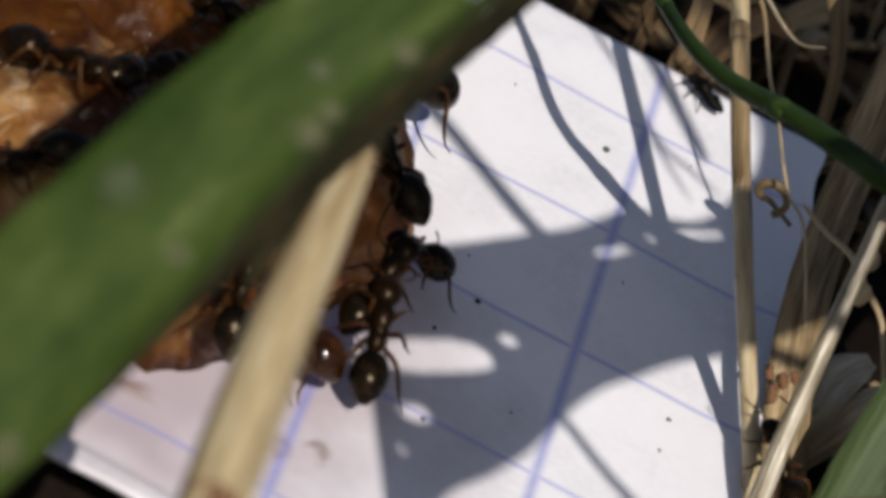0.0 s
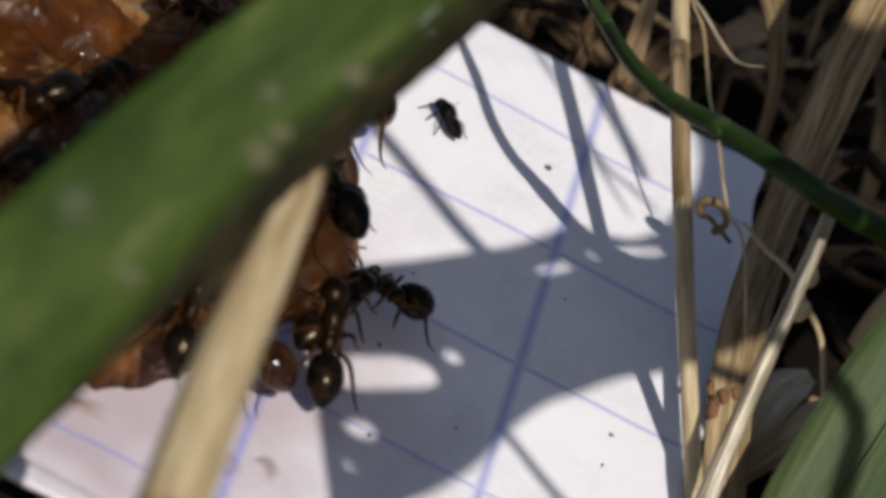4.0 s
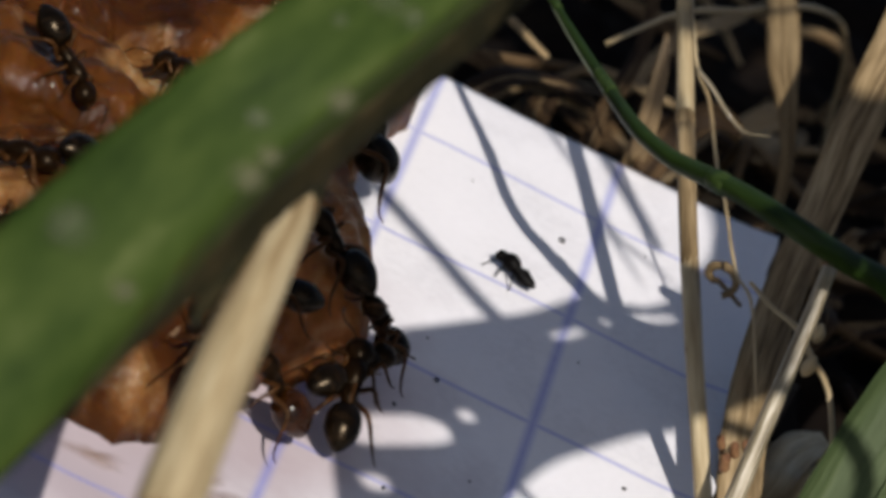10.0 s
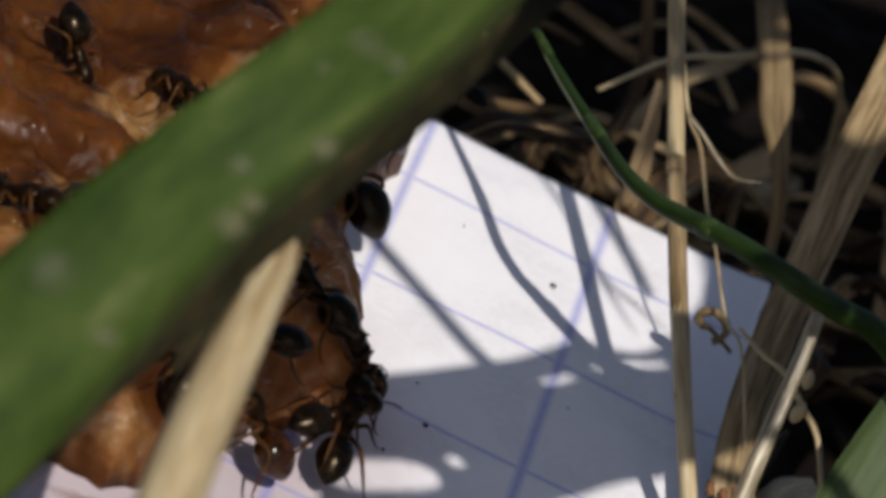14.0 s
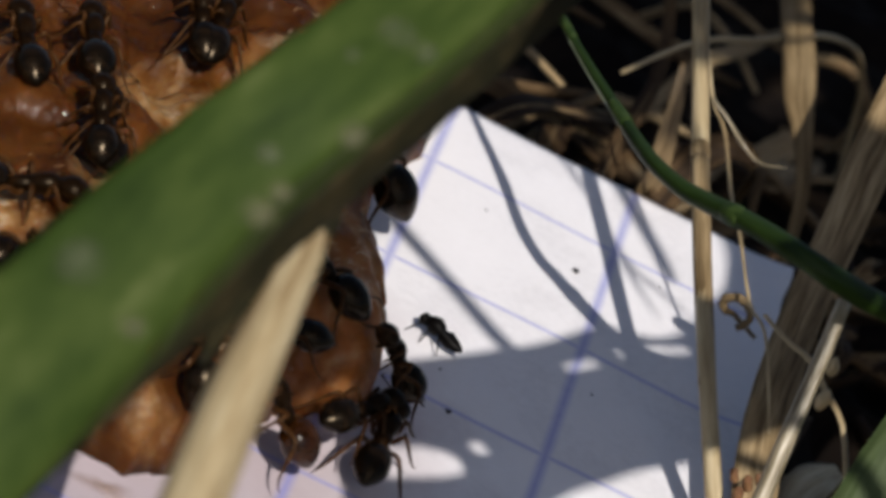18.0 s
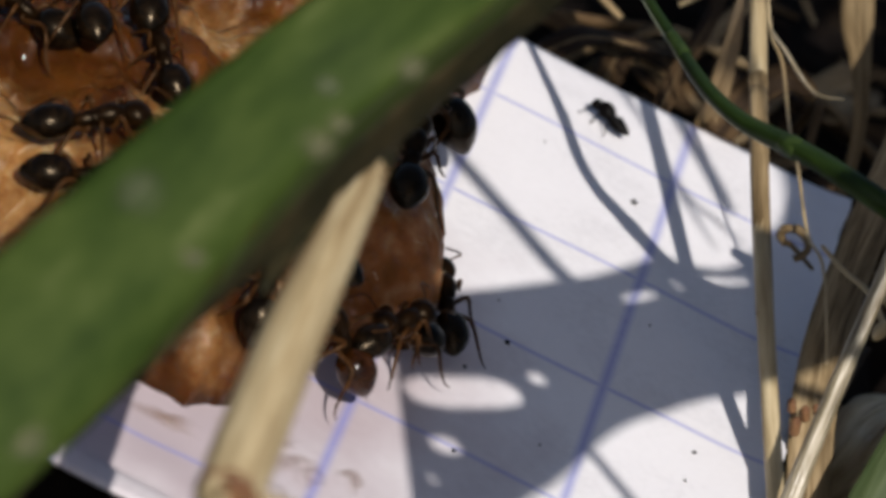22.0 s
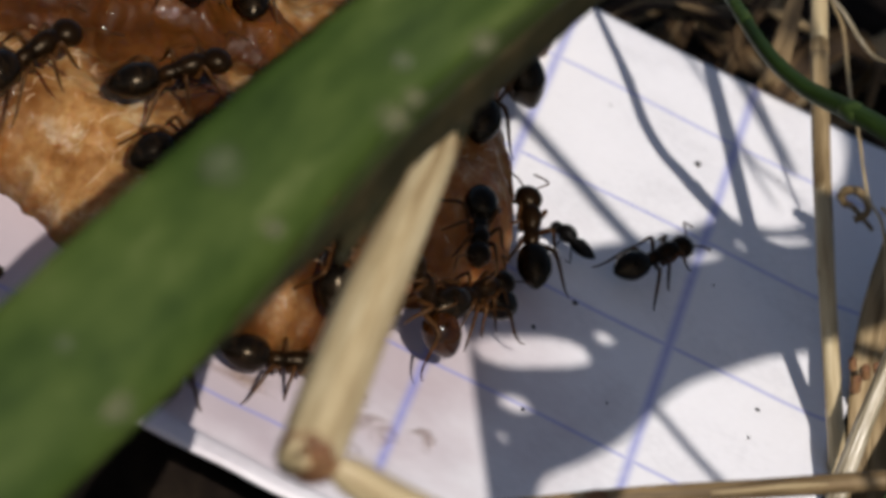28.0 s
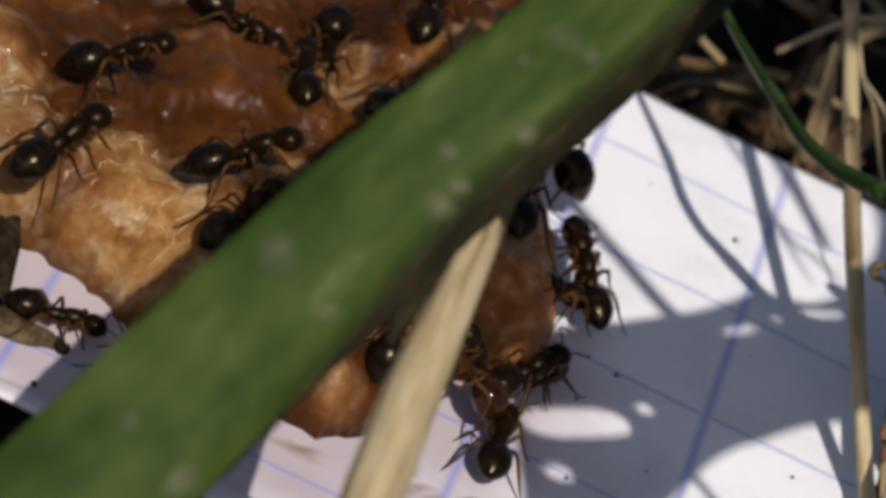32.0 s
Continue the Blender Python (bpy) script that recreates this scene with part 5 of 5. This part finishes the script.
        (28, -4.65, -4.2, 1.15, 61.8, 4.78),
        (32, -4.4, -3.89, 1.06, 58.29, 13.7),
    ]),
    "l1": ("ant", 0.817, [
        (0, -7.39, -7.64, 2.37, 112.56, 49.71),
        (9, -7.28, -7.19, 2.3, 104.37, 46.42),
        (13, -7.79, -6.35, 2.81, 109.67, 59.55),
        (23, -7.84, -6.58, 2.62, 111.76, 60),
        (28, -7.86, -6.63, 2.57, 120.43, 60),
        (32, -7.61, -6.39, 2.55, 96.62, 53.71),
    ]),
    "w1": ("ant", 0.774, [
        (0, 4.76, -1.74, 0.59, 129.14, 23.3),
        (0.2, 3.44, 0.35, 1.32, 111.9, 14.77),
        (0.4, 3.32, 0.69, 1.43, 113, 14.01),
        (0.5, 3.13, 1.69, 1.79, 109.77, 15.53),
        (0.6, 2.59, 3.64, 2.33, 105.6, 13.81),
        (0.8, 2.02, 4.91, 2.63, 109.63, 13.31),
        (1, 1.07, 7.02, 3.19, 124, 9.42),
        (1.2, 0.54, 7.1, 2.98, 132.77, 4.42),
        (1.4, 0.32, 7.38, 2.97, 117.05, 13.26),
        (1.6, 0.51, 7.24, 2.83, 110.5, 16.54),
        (1.8, 1.95, 7.29, 2.22, 107.66, 17.51),
        (2, 2.19, 8.21, 2.45, 105.68, 19.08),
        (2.5, 5.49, 12.15, 0.81, 33.07, 45.81),
        (3.3, 10.13, 13.37, 1.06, 19.33, 34.74),
        (4.5, 12.43, 13.08, 2.87, 19.41, 34.79),
        (32, 12.43, 13.08, 2.87, 19.41, 34.79),
    ]),
    "w2": ("ant", 0.8, [
        (0, -4.71, -16.68, 0.22, 86.3, 0),
        (20.8, -4.71, -16.68, 0.22, 86.3, 0),
        (21.8, -5.40, -13.11, 0.22, 86.12, 0),
        (22.6, -5.61, -11.11, 0.22, 77.88, 0),
        (23, -5.50, -9.54, 0.12, 43.79, 0),
        (23.17, -4.33, -7.81, 0.12, 98.85, 0),
        (23.33, -3.15, -6.05, 0.12, 153.9, 0),
        (23.5, -2.00, -4.29, 0.12, 208.95, 0),
        (24, -2.94, -3.51, 0.12, 147.55, 0),
        (24.5, -3.17, -3.44, 0.36, 148.99, 12.67),
        (25, -1.68, -2.61, 0.12, 89.95, 0),
        (25.3, 1.71, -0.29, 0.12, 63.01, 0),
        (25.5, 2.35, 0.33, 0.12, 48.25, 0),
        (25.85, 2.26, 2.24, 0.12, 86.61, 0),
        (26.2, 2.18, 4.17, 0.12, 124.97, 0),
        (26.8, 0.27, 4.83, 0.12, 189.24, 0),
        (27.15, -0.28, 3.22, 0.34, 141.53, 7.73),
        (27.5, -0.86, 1.61, 0.57, 93.83, 15.47),
        (28, -1.05, 2.01, 0.42, 56.16, 10.34),
        (28.5, -2.76, 1.73, 0.12, 124.94, 0),
        (28.75, -2.35, 1.71, 0.12, 179.87, 0),
        (29, -1.95, 1.70, 0.12, 234.79, 0),
        (29.5, -2.31, 1.80, 0.12, 219.94, 0),
        (30, -2.55, 1.90, 0.12, 207.31, 0),
        (30.1, -2.75, 1.89, 0.12, 206.75, 0),
        (30.4, -4.60, 0.10, 1.00, 239.59, 30.64),
        (32, -4.59, -0.15, 1.00, 239.47, 30.7),
    ]),
    "w4": ("ant", 0.86, [
        (0, -15.1, -13.29, 0.14, 69.82, 0),
        (25.6, -15.1, -13.29, 0.14, 69.82, 0),
        (26.4, -10.57, -8.19, 0.78, 38.46, 43.41),
        (27.5, -8.14, -8.06, 1, 9.17, 45.7),
        (28, -7.8, -8.37, 0.14, 27.78, 0),
        (28.5, -5.55, -9.06, 0.14, 17.82, 0),
        (29, -4.78, -7.94, 0.14, 3.71, -0),
        (29.17, -4.93, -7.76, 0.14, -51.63, -0),
        (29.33, -5.08, -7.59, 0.14, -106.98, -0),
        (29.5, -5.22, -7.41, 0.14, -162.33, 0),
        (30, -5.45, -7.27, 0.2, -199.31, 3.6),
        (30.25, -5.07, -7.02, 0.17, -247.78, 1.8),
        (30.5, -4.68, -6.76, 0.14, -296.24, 0),
        (31, -5.03, -6.52, 0.2, -229.41, 3.39),
        (31.5, -4.56, -6.12, 0.31, -256.77, 6.27),
        (32, -4.41, -5.92, 0.3, -265.5, 6.19),
    ]),
    "w5": ("ant", 0.86, [
        (0, -15.15, -14.92, 0.14, 65.42, 0),
        (25.8, -15.15, -14.92, 0.14, 65.42, 0),
        (26.8, -11.8, -11.31, 0.14, 68.42, 0),
        (27.5, -9.79, -10.04, 0.14, 67.64, 0),
        (28.25, -10.27, -10.4, 0.14, 133.06, -0),
        (29, -10.75, -10.75, 0.14, 198.48, -0),
        (29.5, -9.6, -10.34, 0.14, 195.49, 0),
        (30, -8.71, -10.52, 0.14, 188.59, 0),
        (30.5, -9.35, -10.6, 0.14, 172.8, 0),
        (31, -9.84, -10.42, 0.14, 165.09, 0),
        (31.5, -11.68, -10.38, 0.14, 163.14, 0),
        (32, -11.68, -10.38, 0.14, 163.14, 0),
    ]),
    "w6": ("ant", 0.86, [
        (0, -4.29, -16.58, 0.14, 73.02, 0),
        (25.6, -4.29, -16.58, 0.14, 73.02, 0),
        (26.3, -5.09, -11.77, 0.14, 72.29, 0),
        (27.1, -3.8, -9.79, 0.14, 61.23, 0),
        (27.5, -2.92, -8.41, 0.14, 58.47, 0),
        (27.8, -1.44, -9.08, 0.14, 12.15, 0),
        (28.2, -0.37, -10.65, 0.14, -31.63, 0),
        (32, -0.37, -10.65, 0.14, -31.63, 0),
    ]),
    "w8": ("ant", 0.774, [
        (0, -16.49, -13.19, 0.17, 65.79, 0),
        (30.5, -16.49, -13.19, 0.17, 65.79, 0),
        (31, -15.1, -12.21, 0.17, 62.33, 0),
        (31.25, -14.54, -10.46, 0.17, 119.86, 0),
        (31.5, -13.98, -8.7, 0.17, 177.38, 0),
        (31.67, -14.13, -8.81, 0.17, 124.41, 0),
        (31.83, -14.27, -8.91, 0.17, 71.45, 0),
        (32, -14.42, -9.02, 0.17, 18.48, 0),
    ]),
}
MIDGE_ROWS = [
    (0, 1.05, 12.38, 0.05, 139),
    (0.2, 0.94, 10.54, 0.05, 158),
    (0.3, 0.86, 9.73, 0.05, 126),
    (0.5, -0.94, 8.77, 0.05, 148),
    (0.6, -1.38, 6.36, 0.05, 121),
    (0.8, -0.64, 3.40, 0.05, 153),
    (1, -1.48, 3.97, 0.05, 141),
    (1.5, -1.72, 2.87, 0.05, 159),
    (2, -1.68, 0.41, 0.05, 128),
    (2.5, -1.77, 2.89, 0.05, 150),
    (4.5, -3.67, 7.74, 0.05, 121),
    (5, -1.64, 7.29, 0.05, 153),
    (5.5, -3.04, 8.43, 0.05, 141),
    (6, -1.91, 8.50, 0.05, 159),
    (6.5, -2.00, 6.55, 0.05, 127),
    (7, -2.59, 6.86, 0.05, 149),
    (7.5, -3.99, 7.17, 0.05, 121),
    (8, -3.67, 7.96, 0.05, 153),
    (8.5, -2.88, 7.78, 0.05, 141),
    (9, -3.68, 7.04, 0.05, 159),
    (9.5, 0.87, 9.81, 0.05, 124),
    (10, -1.62, 5.42, 0.05, 147),
    (10.5, -3.08, 8.31, 0.05, 118),
    (11, -4.30, 7.89, 0.05, 151),
    (11.5, -3.75, 8.47, 0.05, 139),
    (12, -2.02, 5.68, 0.05, 157),
    (12.5, -2.99, 8.41, 0.05, 125),
    (13, -3.83, 8.51, 0.05, 147),
    (13.5, -3.15, 8.03, 0.05, 119),
    (13.8, -3.82, 5.46, 3.00, 150),
    (14, -5.06, -2.46, 8.98, 137),
    (14.5, -4.37, 12.17, 0.05, 156),
    (16.5, -2.56, 4.03, 0.05, 126),
    (17, -2.51, 3.22, 0.05, 148),
    (17.5, -2.84, 2.85, 0.05, 120),
    (18, -3.24, 2.25, 0.05, 152),
    (18.3, -3.98, 0.13, 3.00, 140),
    (18.6, -5.77, 16.04, 3.00, 154),
    (21.5, -3.87, 16.53, 3.00, 122),
    (22, -2.08, 11.02, 0.05, 146),
    (22.5, -3.72, 6.63, 0.05, 120),
    (23, -4.16, 4.19, 0.05, 152),
    (23.5, -3.93, 6.62, 0.05, 140),
    (24, -4.53, 10.81, 0.05, 157),
    (24.5, -4.40, 5.11, 0.05, 126),
    (24.8, -5.99, -3.72, 7.52, 147),
    (25.1, -6.06, -3.78, 7.52, 119),
    (25.5, -4.48, 3.59, 0.05, 152),
    (27.5, -4.52, 2.07, 0.05, 140),
    (28, -3.03, 1.37, 0.30, 158),
    (28.5, -1.70, -0.72, 0.05, 127),
    (28.7, -1.51, -2.57, 0.05, 149),
    (29, -2.02, -0.62, 0.05, 120),
    (29.2, -1.93, 2.95, 0.05, 152),
    (29.5, -2.50, 2.89, 0.05, 140),
    (30, -1.49, 0.65, 0.05, 158),
    (30.2, -1.50, 2.40, 0.05, 126),
    (30.5, -0.81, 0.88, 0.05, 148),
    (31, -2.02, 11.01, 0.05, 118),
    (31.4, -2.89, 12.18, 3.00, 149),
    (32, -3.81, 17.09, 3.00, 136),
]


LOOKS = [(1, GASTER, "dark brown ant with a shiny black abdomen", 1.0), (2, GASTER, "dark brown ant with a banded glossy abdomen", 1.06), (3, GASTER, "small blackish ant with thin brown legs", 0.92)]
PATTERNS = [build_ant(*row) for row in LOOKS]
AMBER_ANT = build_ant(4, AMBER, "brown ant with a swollen abdomen, light through it put in as amber, feeding at the fruit", 1.12)


def ant_pose(x, y, z, yaw, pitch):
    return pose(x * MM, y * MM, z * MM, 0, -pitch, yaw)


ants = {}
used = set()
for i, (name, (look_of, size, rows)) in enumerate(ANT_ROWS.items()):
    source = AMBER_ANT if look_of == "ant_amber" else PATTERNS[i % 3]
    source.scale = (size,) * 3
    t, *first = rows[0]
    if source.name in used:
        ants[name] = copy_thing(source, ant_pose(*first))
    else:
        used.add(source.name)
        ants[name] = source


# ---- the midge ----
def build_midge():
    e = thing("midge", (0, 0, 0), "tiny black midge with clear wings running over the paper", "midge")
    part("head", blob(bmesh.new(), (0.42, 0, 0.24), (0.12, 0.16, 0.13), seg=10, rings=8), FLY, e)
    part("thorax", blob(bmesh.new(), (0.14, 0, 0.28), (0.23, 0.19, 0.19), seg=12, rings=8), FLY, e)
    part("abdomen", blob(bmesh.new(), (-0.28, 0, 0.22), (0.34, 0.17, 0.15), seg=12, rings=12, point=0.6, grooves=0.08, count=5), FLY, e)
    for s in (-1, 1):
        bm = bmesh.new()
        ribbon(bm, [(0.12, 0.08 * s, 0.38), (-0.15, 0.16 * s, 0.38), (-0.45, 0.20 * s, 0.36), (-0.66, 0.18 * s, 0.34)], [0.04, 0.1, 0.12, 0.03], (0, 0, 1), [(-1, 0), (0, 0.02), (1, 0)], thick=0.006)
        part("wing", bm, WING, e)
        for hip, back in ((0.25, 0.22), (0.12, 0.0), (0.0, -0.28)):
            bm = bmesh.new()
            tube(bm, [(hip, 0.08 * s, 0.2), (hip + 0.5 * back, 0.24 * s, 0.26), (hip + back, 0.34 * s, 0.08), (hip + 1.2 * back, 0.42 * s, 0.01)], [0.022, 0.02, 0.015, 0.01], seg=5, steps=2)
            part("leg", bm, FLY, e)
    return e


midge = build_midge()
midge.scale = (1.15,) * 3


# ---- specks on the paper ----
def speck(x, y, r, seed, mat=None):
    rr = random.Random(seed)
    bm = bmesh.new()
    bmesh.ops.create_icosphere(bm, subdivisions=1, radius=r)
    for v in bm.verts:
        v.co *= rr.uniform(0.75, 1.25)
        v.co.z *= 0.7
    ob = part("dirt_speck", bm, mat or SPECK)
    ob.location = (x * MM, y * MM, (paper_height(x, y) + 0.4 * r) * MM)
    tagged(ob, "tiny dark speck of dirt on the paper", "speck", group="specks on the paper")


for i, (x, y, r) in enumerate([(-0.77, 8.21, 0.09), (-2.38, -0.14, 0.075), (-3.06, -1.91, 0.06), (2.4, -0.84, 0.06), (2.39, -2.07, 0.045), (-2.6, -5.15, 0.05), (-14.1, -11.4, 0.09),
                               (-2.9, 1.35, 0.04), (-0.9, -3.35, 0.035), (-13.9, -9.4, 0.05), (0.55, 3.3, 0.03), (1.3, 9.4, 0.03), (-3.3, 8.9, 0.03)]):
    speck(x, y, r, i)


# ---- fibres and crumbs of the fruit ----
def build_fibres():
    rr = random.Random(5)
    bm = bmesh.new()
    for i in range(520):
        if i % 2:
            a = rr.uniform(-2.9, -0.25)
            q = rr.uniform(0.72, 0.93)
        else:
            a, q = rr.uniform(-math.pi, math.pi), math.sqrt(rr.uniform(0.3, 0.95))
        r = fruit_reach(a) * q
        x, y = FRUIT_AT[0] + r * math.cos(a), FRUIT_AT[1] + r * math.sin(a)
        d = rr.gauss(1.0, 0.7)
        ln = rr.uniform(0.10, 0.42)
        pts = []
        for k in (-1, 0, 1):
            px, py = x + k * ln / 2 * math.cos(d) + rr.uniform(-0.05, 0.05), y + k * ln / 2 * math.sin(d)
            pts.append((px - FRUIT_AT[0], py - FRUIT_AT[1], fruit_top(px, py) + (0.03 if k else 0.05) + (rr.uniform(0, 0.06) if k == 1 else 0)))
        w = rr.uniform(0.005, 0.012)
        tube(bm, pts, [w, w * 1.2, w * 0.4], seg=4, steps=2)
    tagged(part("fibre", bm, FIBRE, fruit, "pale glistening fibres"), kind="stuff")
    bm = bmesh.new()
    for i in range(110):
        a = rr.uniform(-2.9, -0.2) if i % 3 else rr.uniform(-3.1, 3.1)
        q = rr.uniform(0.5, 0.9)
        r = fruit_reach(a) * q
        x, y = r * math.cos(a), r * math.sin(a)
        z = fruit_top(x + FRUIT_AT[0], y + FRUIT_AT[1])
        s = rr.uniform(0.02, 0.07)
        turn = Euler((rr.uniform(-0.5, 0.5), rr.uniform(-0.5, 0.5), rr.uniform(0, 6))).to_matrix().to_4x4()
        blob(bm, (x, y, z), (s, s * rr.uniform(0.4, 0.8), s * 0.4), seg=7, rings=5, turn=turn)
    tagged(part("flesh_crumb", bm, FRUIT_PALE, fruit, "pale soft crumbs of flesh"), kind="stuff")


build_fibres()


# ---- a withered scrap beside the fruit ----
def build_scrap():
    pts = [(-16.9, -10.6, 0.3), (-16.2, -10.3, 0.42), (-15.5, -10.05, 0.4), (-14.95, -9.93, 0.34), (-14.45, -9.78, 0.36), (-14.1, -9.72, 0.3)]
    e = thing("plant_scrap", (-15.5, -9.7, 0.1), "curled grey-brown plant scrap with a dark tip on the paper", "plant scrap")
    base = Vector((-15.5, -9.7, 0.1))
    part("flake", ribbon(bmesh.new(), [Vector(p) - base for p in pts], [0.7, 0.85, 0.85, 0.75, 0.55, 0.3], (0.1, -0.6, 0.8), [(-1, -0.45), (-0.6, -0.08), (-0.2, 0.06), (0.3, 0.02), (0.7, -0.1), (1, -0.5)], thick=0.05, wave=0.12, seed=3), SCRAP, e)
    bm = bmesh.new()
    rr = random.Random(12)
    for _ in range(7):
        s = rr.uniform(0.10, 0.2)
        blob(bm, (1.5 + rr.uniform(-0.16, 0.16), rr.uniform(-0.18, 0.16), 0.2 + rr.uniform(-0.05, 0.1)), (s, s * 0.7, s * 0.7), seg=9, rings=7, turn=Matrix.Rotation(rr.uniform(0, 3), 4, "Z"))
    part("dark_tip", bm, BROKEN_DARK, e, "dark crumbled tip")
    skin = thing("skin_scrap", (-16.2, -8.2, 0.1), "dark brown withered scrap of skin at the fruit's foot", "plant scrap")
    base = Vector((-16.2, -8.2, 0.1))
    part("flake", ribbon(bmesh.new(), [Vector(p) - base for p in [(-16.6, -6.7, 0.9), (-16.35, -7.4, 0.75), (-16.1, -8.2, 0.5), (-15.85, -8.8, 0.35), (-15.7, -9.2, 0.2)]], [0.6, 0.8, 0.7, 0.5, 0.2], (0.1, -0.6, 0.8), [(-1, -0.3), (-0.4, 0.05), (0.1, 0.0), (0.6, 0.08), (1, -0.3)], thick=0.06, wave=0.2, seed=5), BROKEN_DARK, skin)


build_scrap()


# ---- wet smears on the paper ----
def build_smear(x, y, rx, ry, turn, seed):
    rr = random.Random(seed)
    ph = [rr.uniform(0, 6) for _ in range(4)]
    bm = bmesh.new()
    mid, last, n = bm.verts.new((0, 0, 0.05)), None, 44
    for q in (0.3, 0.55, 0.75, 0.9, 1.0):
        ring = []
        for k in range(n):
            a = 2 * math.pi * k / n
            r = q * (1 + 0.22 * math.sin(2 * a + ph[0]) + 0.14 * math.sin(5 * a + ph[1]) + 0.08 * math.sin(9 * a + ph[2]))
            px, py = rx * r * math.cos(a), ry * r * math.sin(a)
            c, s = math.cos(turn), math.sin(turn)
            wx, wy = px * c - py * s, px * s + py * c
            lump = 0.03 * noise.noise((wx * 5, wy * 5, seed)) * (1 - q)
            ring.append(bm.verts.new((wx, wy, paper_height(x + wx, y + wy) - paper_height(x, y) + 0.008 + 0.04 * (1 - q * q) + lump)))
        for k in range(n):
            b = (k + 1) % n
            bm.faces.new((mid, ring[k], ring[b]) if last is None else (last[k], ring[k], ring[b], last[b]))
        last = ring
    ob = part("juice_smear", bm, JUICE)
    ob.location = Vector((x, y, paper_height(x, y))) * MM
    tagged(ob, "thin wet smear of fruit juice on the paper", "juice", group="juice smears")


for i, spot in enumerate([(-5.5, -8.5, 0.95, 0.55, 0.5), (-4.4, -8.0, 0.6, 0.42, 1.0), (-6.2, -7.7, 0.7, 0.4, 0.2), (-8.3, -9.0, 1.1, 0.45, 0.1), (-5.9, -9.7, 0.6, 0.3, 0.6)]):
    build_smear(*spot, i)

# ---- dry litter behind and beside the paper ----
def build_litter():
    rr = random.Random(8)

    def clear(x, y):
        return -24 < x < 5.2 and -13.2 < y < 14.2

    made = 0
    while made < 105:
        if rr.random() < 0.62:
            x, y = rr.uniform(-9, 13), rr.uniform(14.4, 30)
        elif rr.random() < 0.7:
            x, y = rr.uniform(5.6, 13), rr.uniform(-6, 16)
        else:
            x, y = rr.uniform(-22, -2), rr.uniform(-22, -13.6)
        d, ln = rr.gauss(0.3, 0.9), rr.uniform(2.5, 8)
        ends = [(x + k * ln * math.cos(d), y + k * ln * math.sin(d)) for k in (-0.5, 0.5)]
        if any(clear(*q) for q in ends):
            continue
        made += 1
        g = ground_height(x, y)
        lift = rr.uniform(0.1, 2.2)
        pts = []
        for k in (-0.5, -0.2, 0.15, 0.5):
            px, py = x + k * ln * math.cos(d) + rr.uniform(-0.2, 0.2), y + k * ln * math.sin(d) + rr.uniform(-0.2, 0.2)
            pts.append((px, py, max(ground_height(px, py) + 0.1, g + lift + rr.uniform(-0.3, 0.3) + k * rr.uniform(-1, 1))))
        pts[0] = (pts[0][0], pts[0][1], ground_height(*pts[0][:2]))
        if rr.random() < 0.5:
            w = rr.uniform(0.35, 1.1)
            leaf_thing("dry_leaf", "withered brown grass leaf in the litter", "dry grass", pts, [w * 0.7, w, w, w * 0.3],
                       (rr.uniform(-0.6, 0.6), -0.5, 0.8), LITTER, rib=0.045, steps=4, wave=0.1, seed=made, veins=0.02)
        else:
            r = rr.uniform(0.05, 0.2)
            stem_thing("dry_straw", "thin dry straw in the litter", "straw", pts, [r, r, r, r * 0.6], LITTER, seg=6, steps=4)


build_litter()


def step_rows(rows, hip, phase):
    """The swing of a leg about its hip, while its ant is on the way; at rest it stands still."""
    out, still = [(0, 0.0)], True
    for k in range(1, 160):
        t = 0.2 * k
        for a, b in zip(rows, rows[1:]):
            if a[0] <= t < b[0]:
                pace = (math.dist(a[1:4], b[1:4]) + 0.012 * abs(b[4] - a[4])) / (b[0] - a[0])
                swing = 13 * min(1.0, pace / 2.5) * math.sin(7.0 * t + phase) if pace > 0.5 else 0.0
                if swing or not still:
                    if still:
                        out.append((t - 0.2, 0.0)) if k > 1 else None
                    out.append((t, swing))
                still = not swing
                break
    out.append((32, 0.0))
    return [(t, pose(hip.x, hip.y, hip.z, 0, 0, s)) for t, s in dict(out).items()]


def motions():
    for name, (look_of, size, rows) in ANT_ROWS.items():
        walk(ants[name], [(t, ant_pose(*row)) for t, *row in rows])
        legs = sorted((o for o in ants[name].children if o.name.startswith("leg")), key=lambda o: o.name)
        for k, leg in enumerate(legs):
            steps = step_rows(rows, leg.location.copy(), math.pi * (k % 2) + math.pi * (k // 3))
            if len(steps) > 3:
                walk(leg, steps)
    walk(midge, [(t, ant_pose(x, y, z, yaw, 0)) for t, x, y, z, yaw in MIDGE_ROWS])


motions()
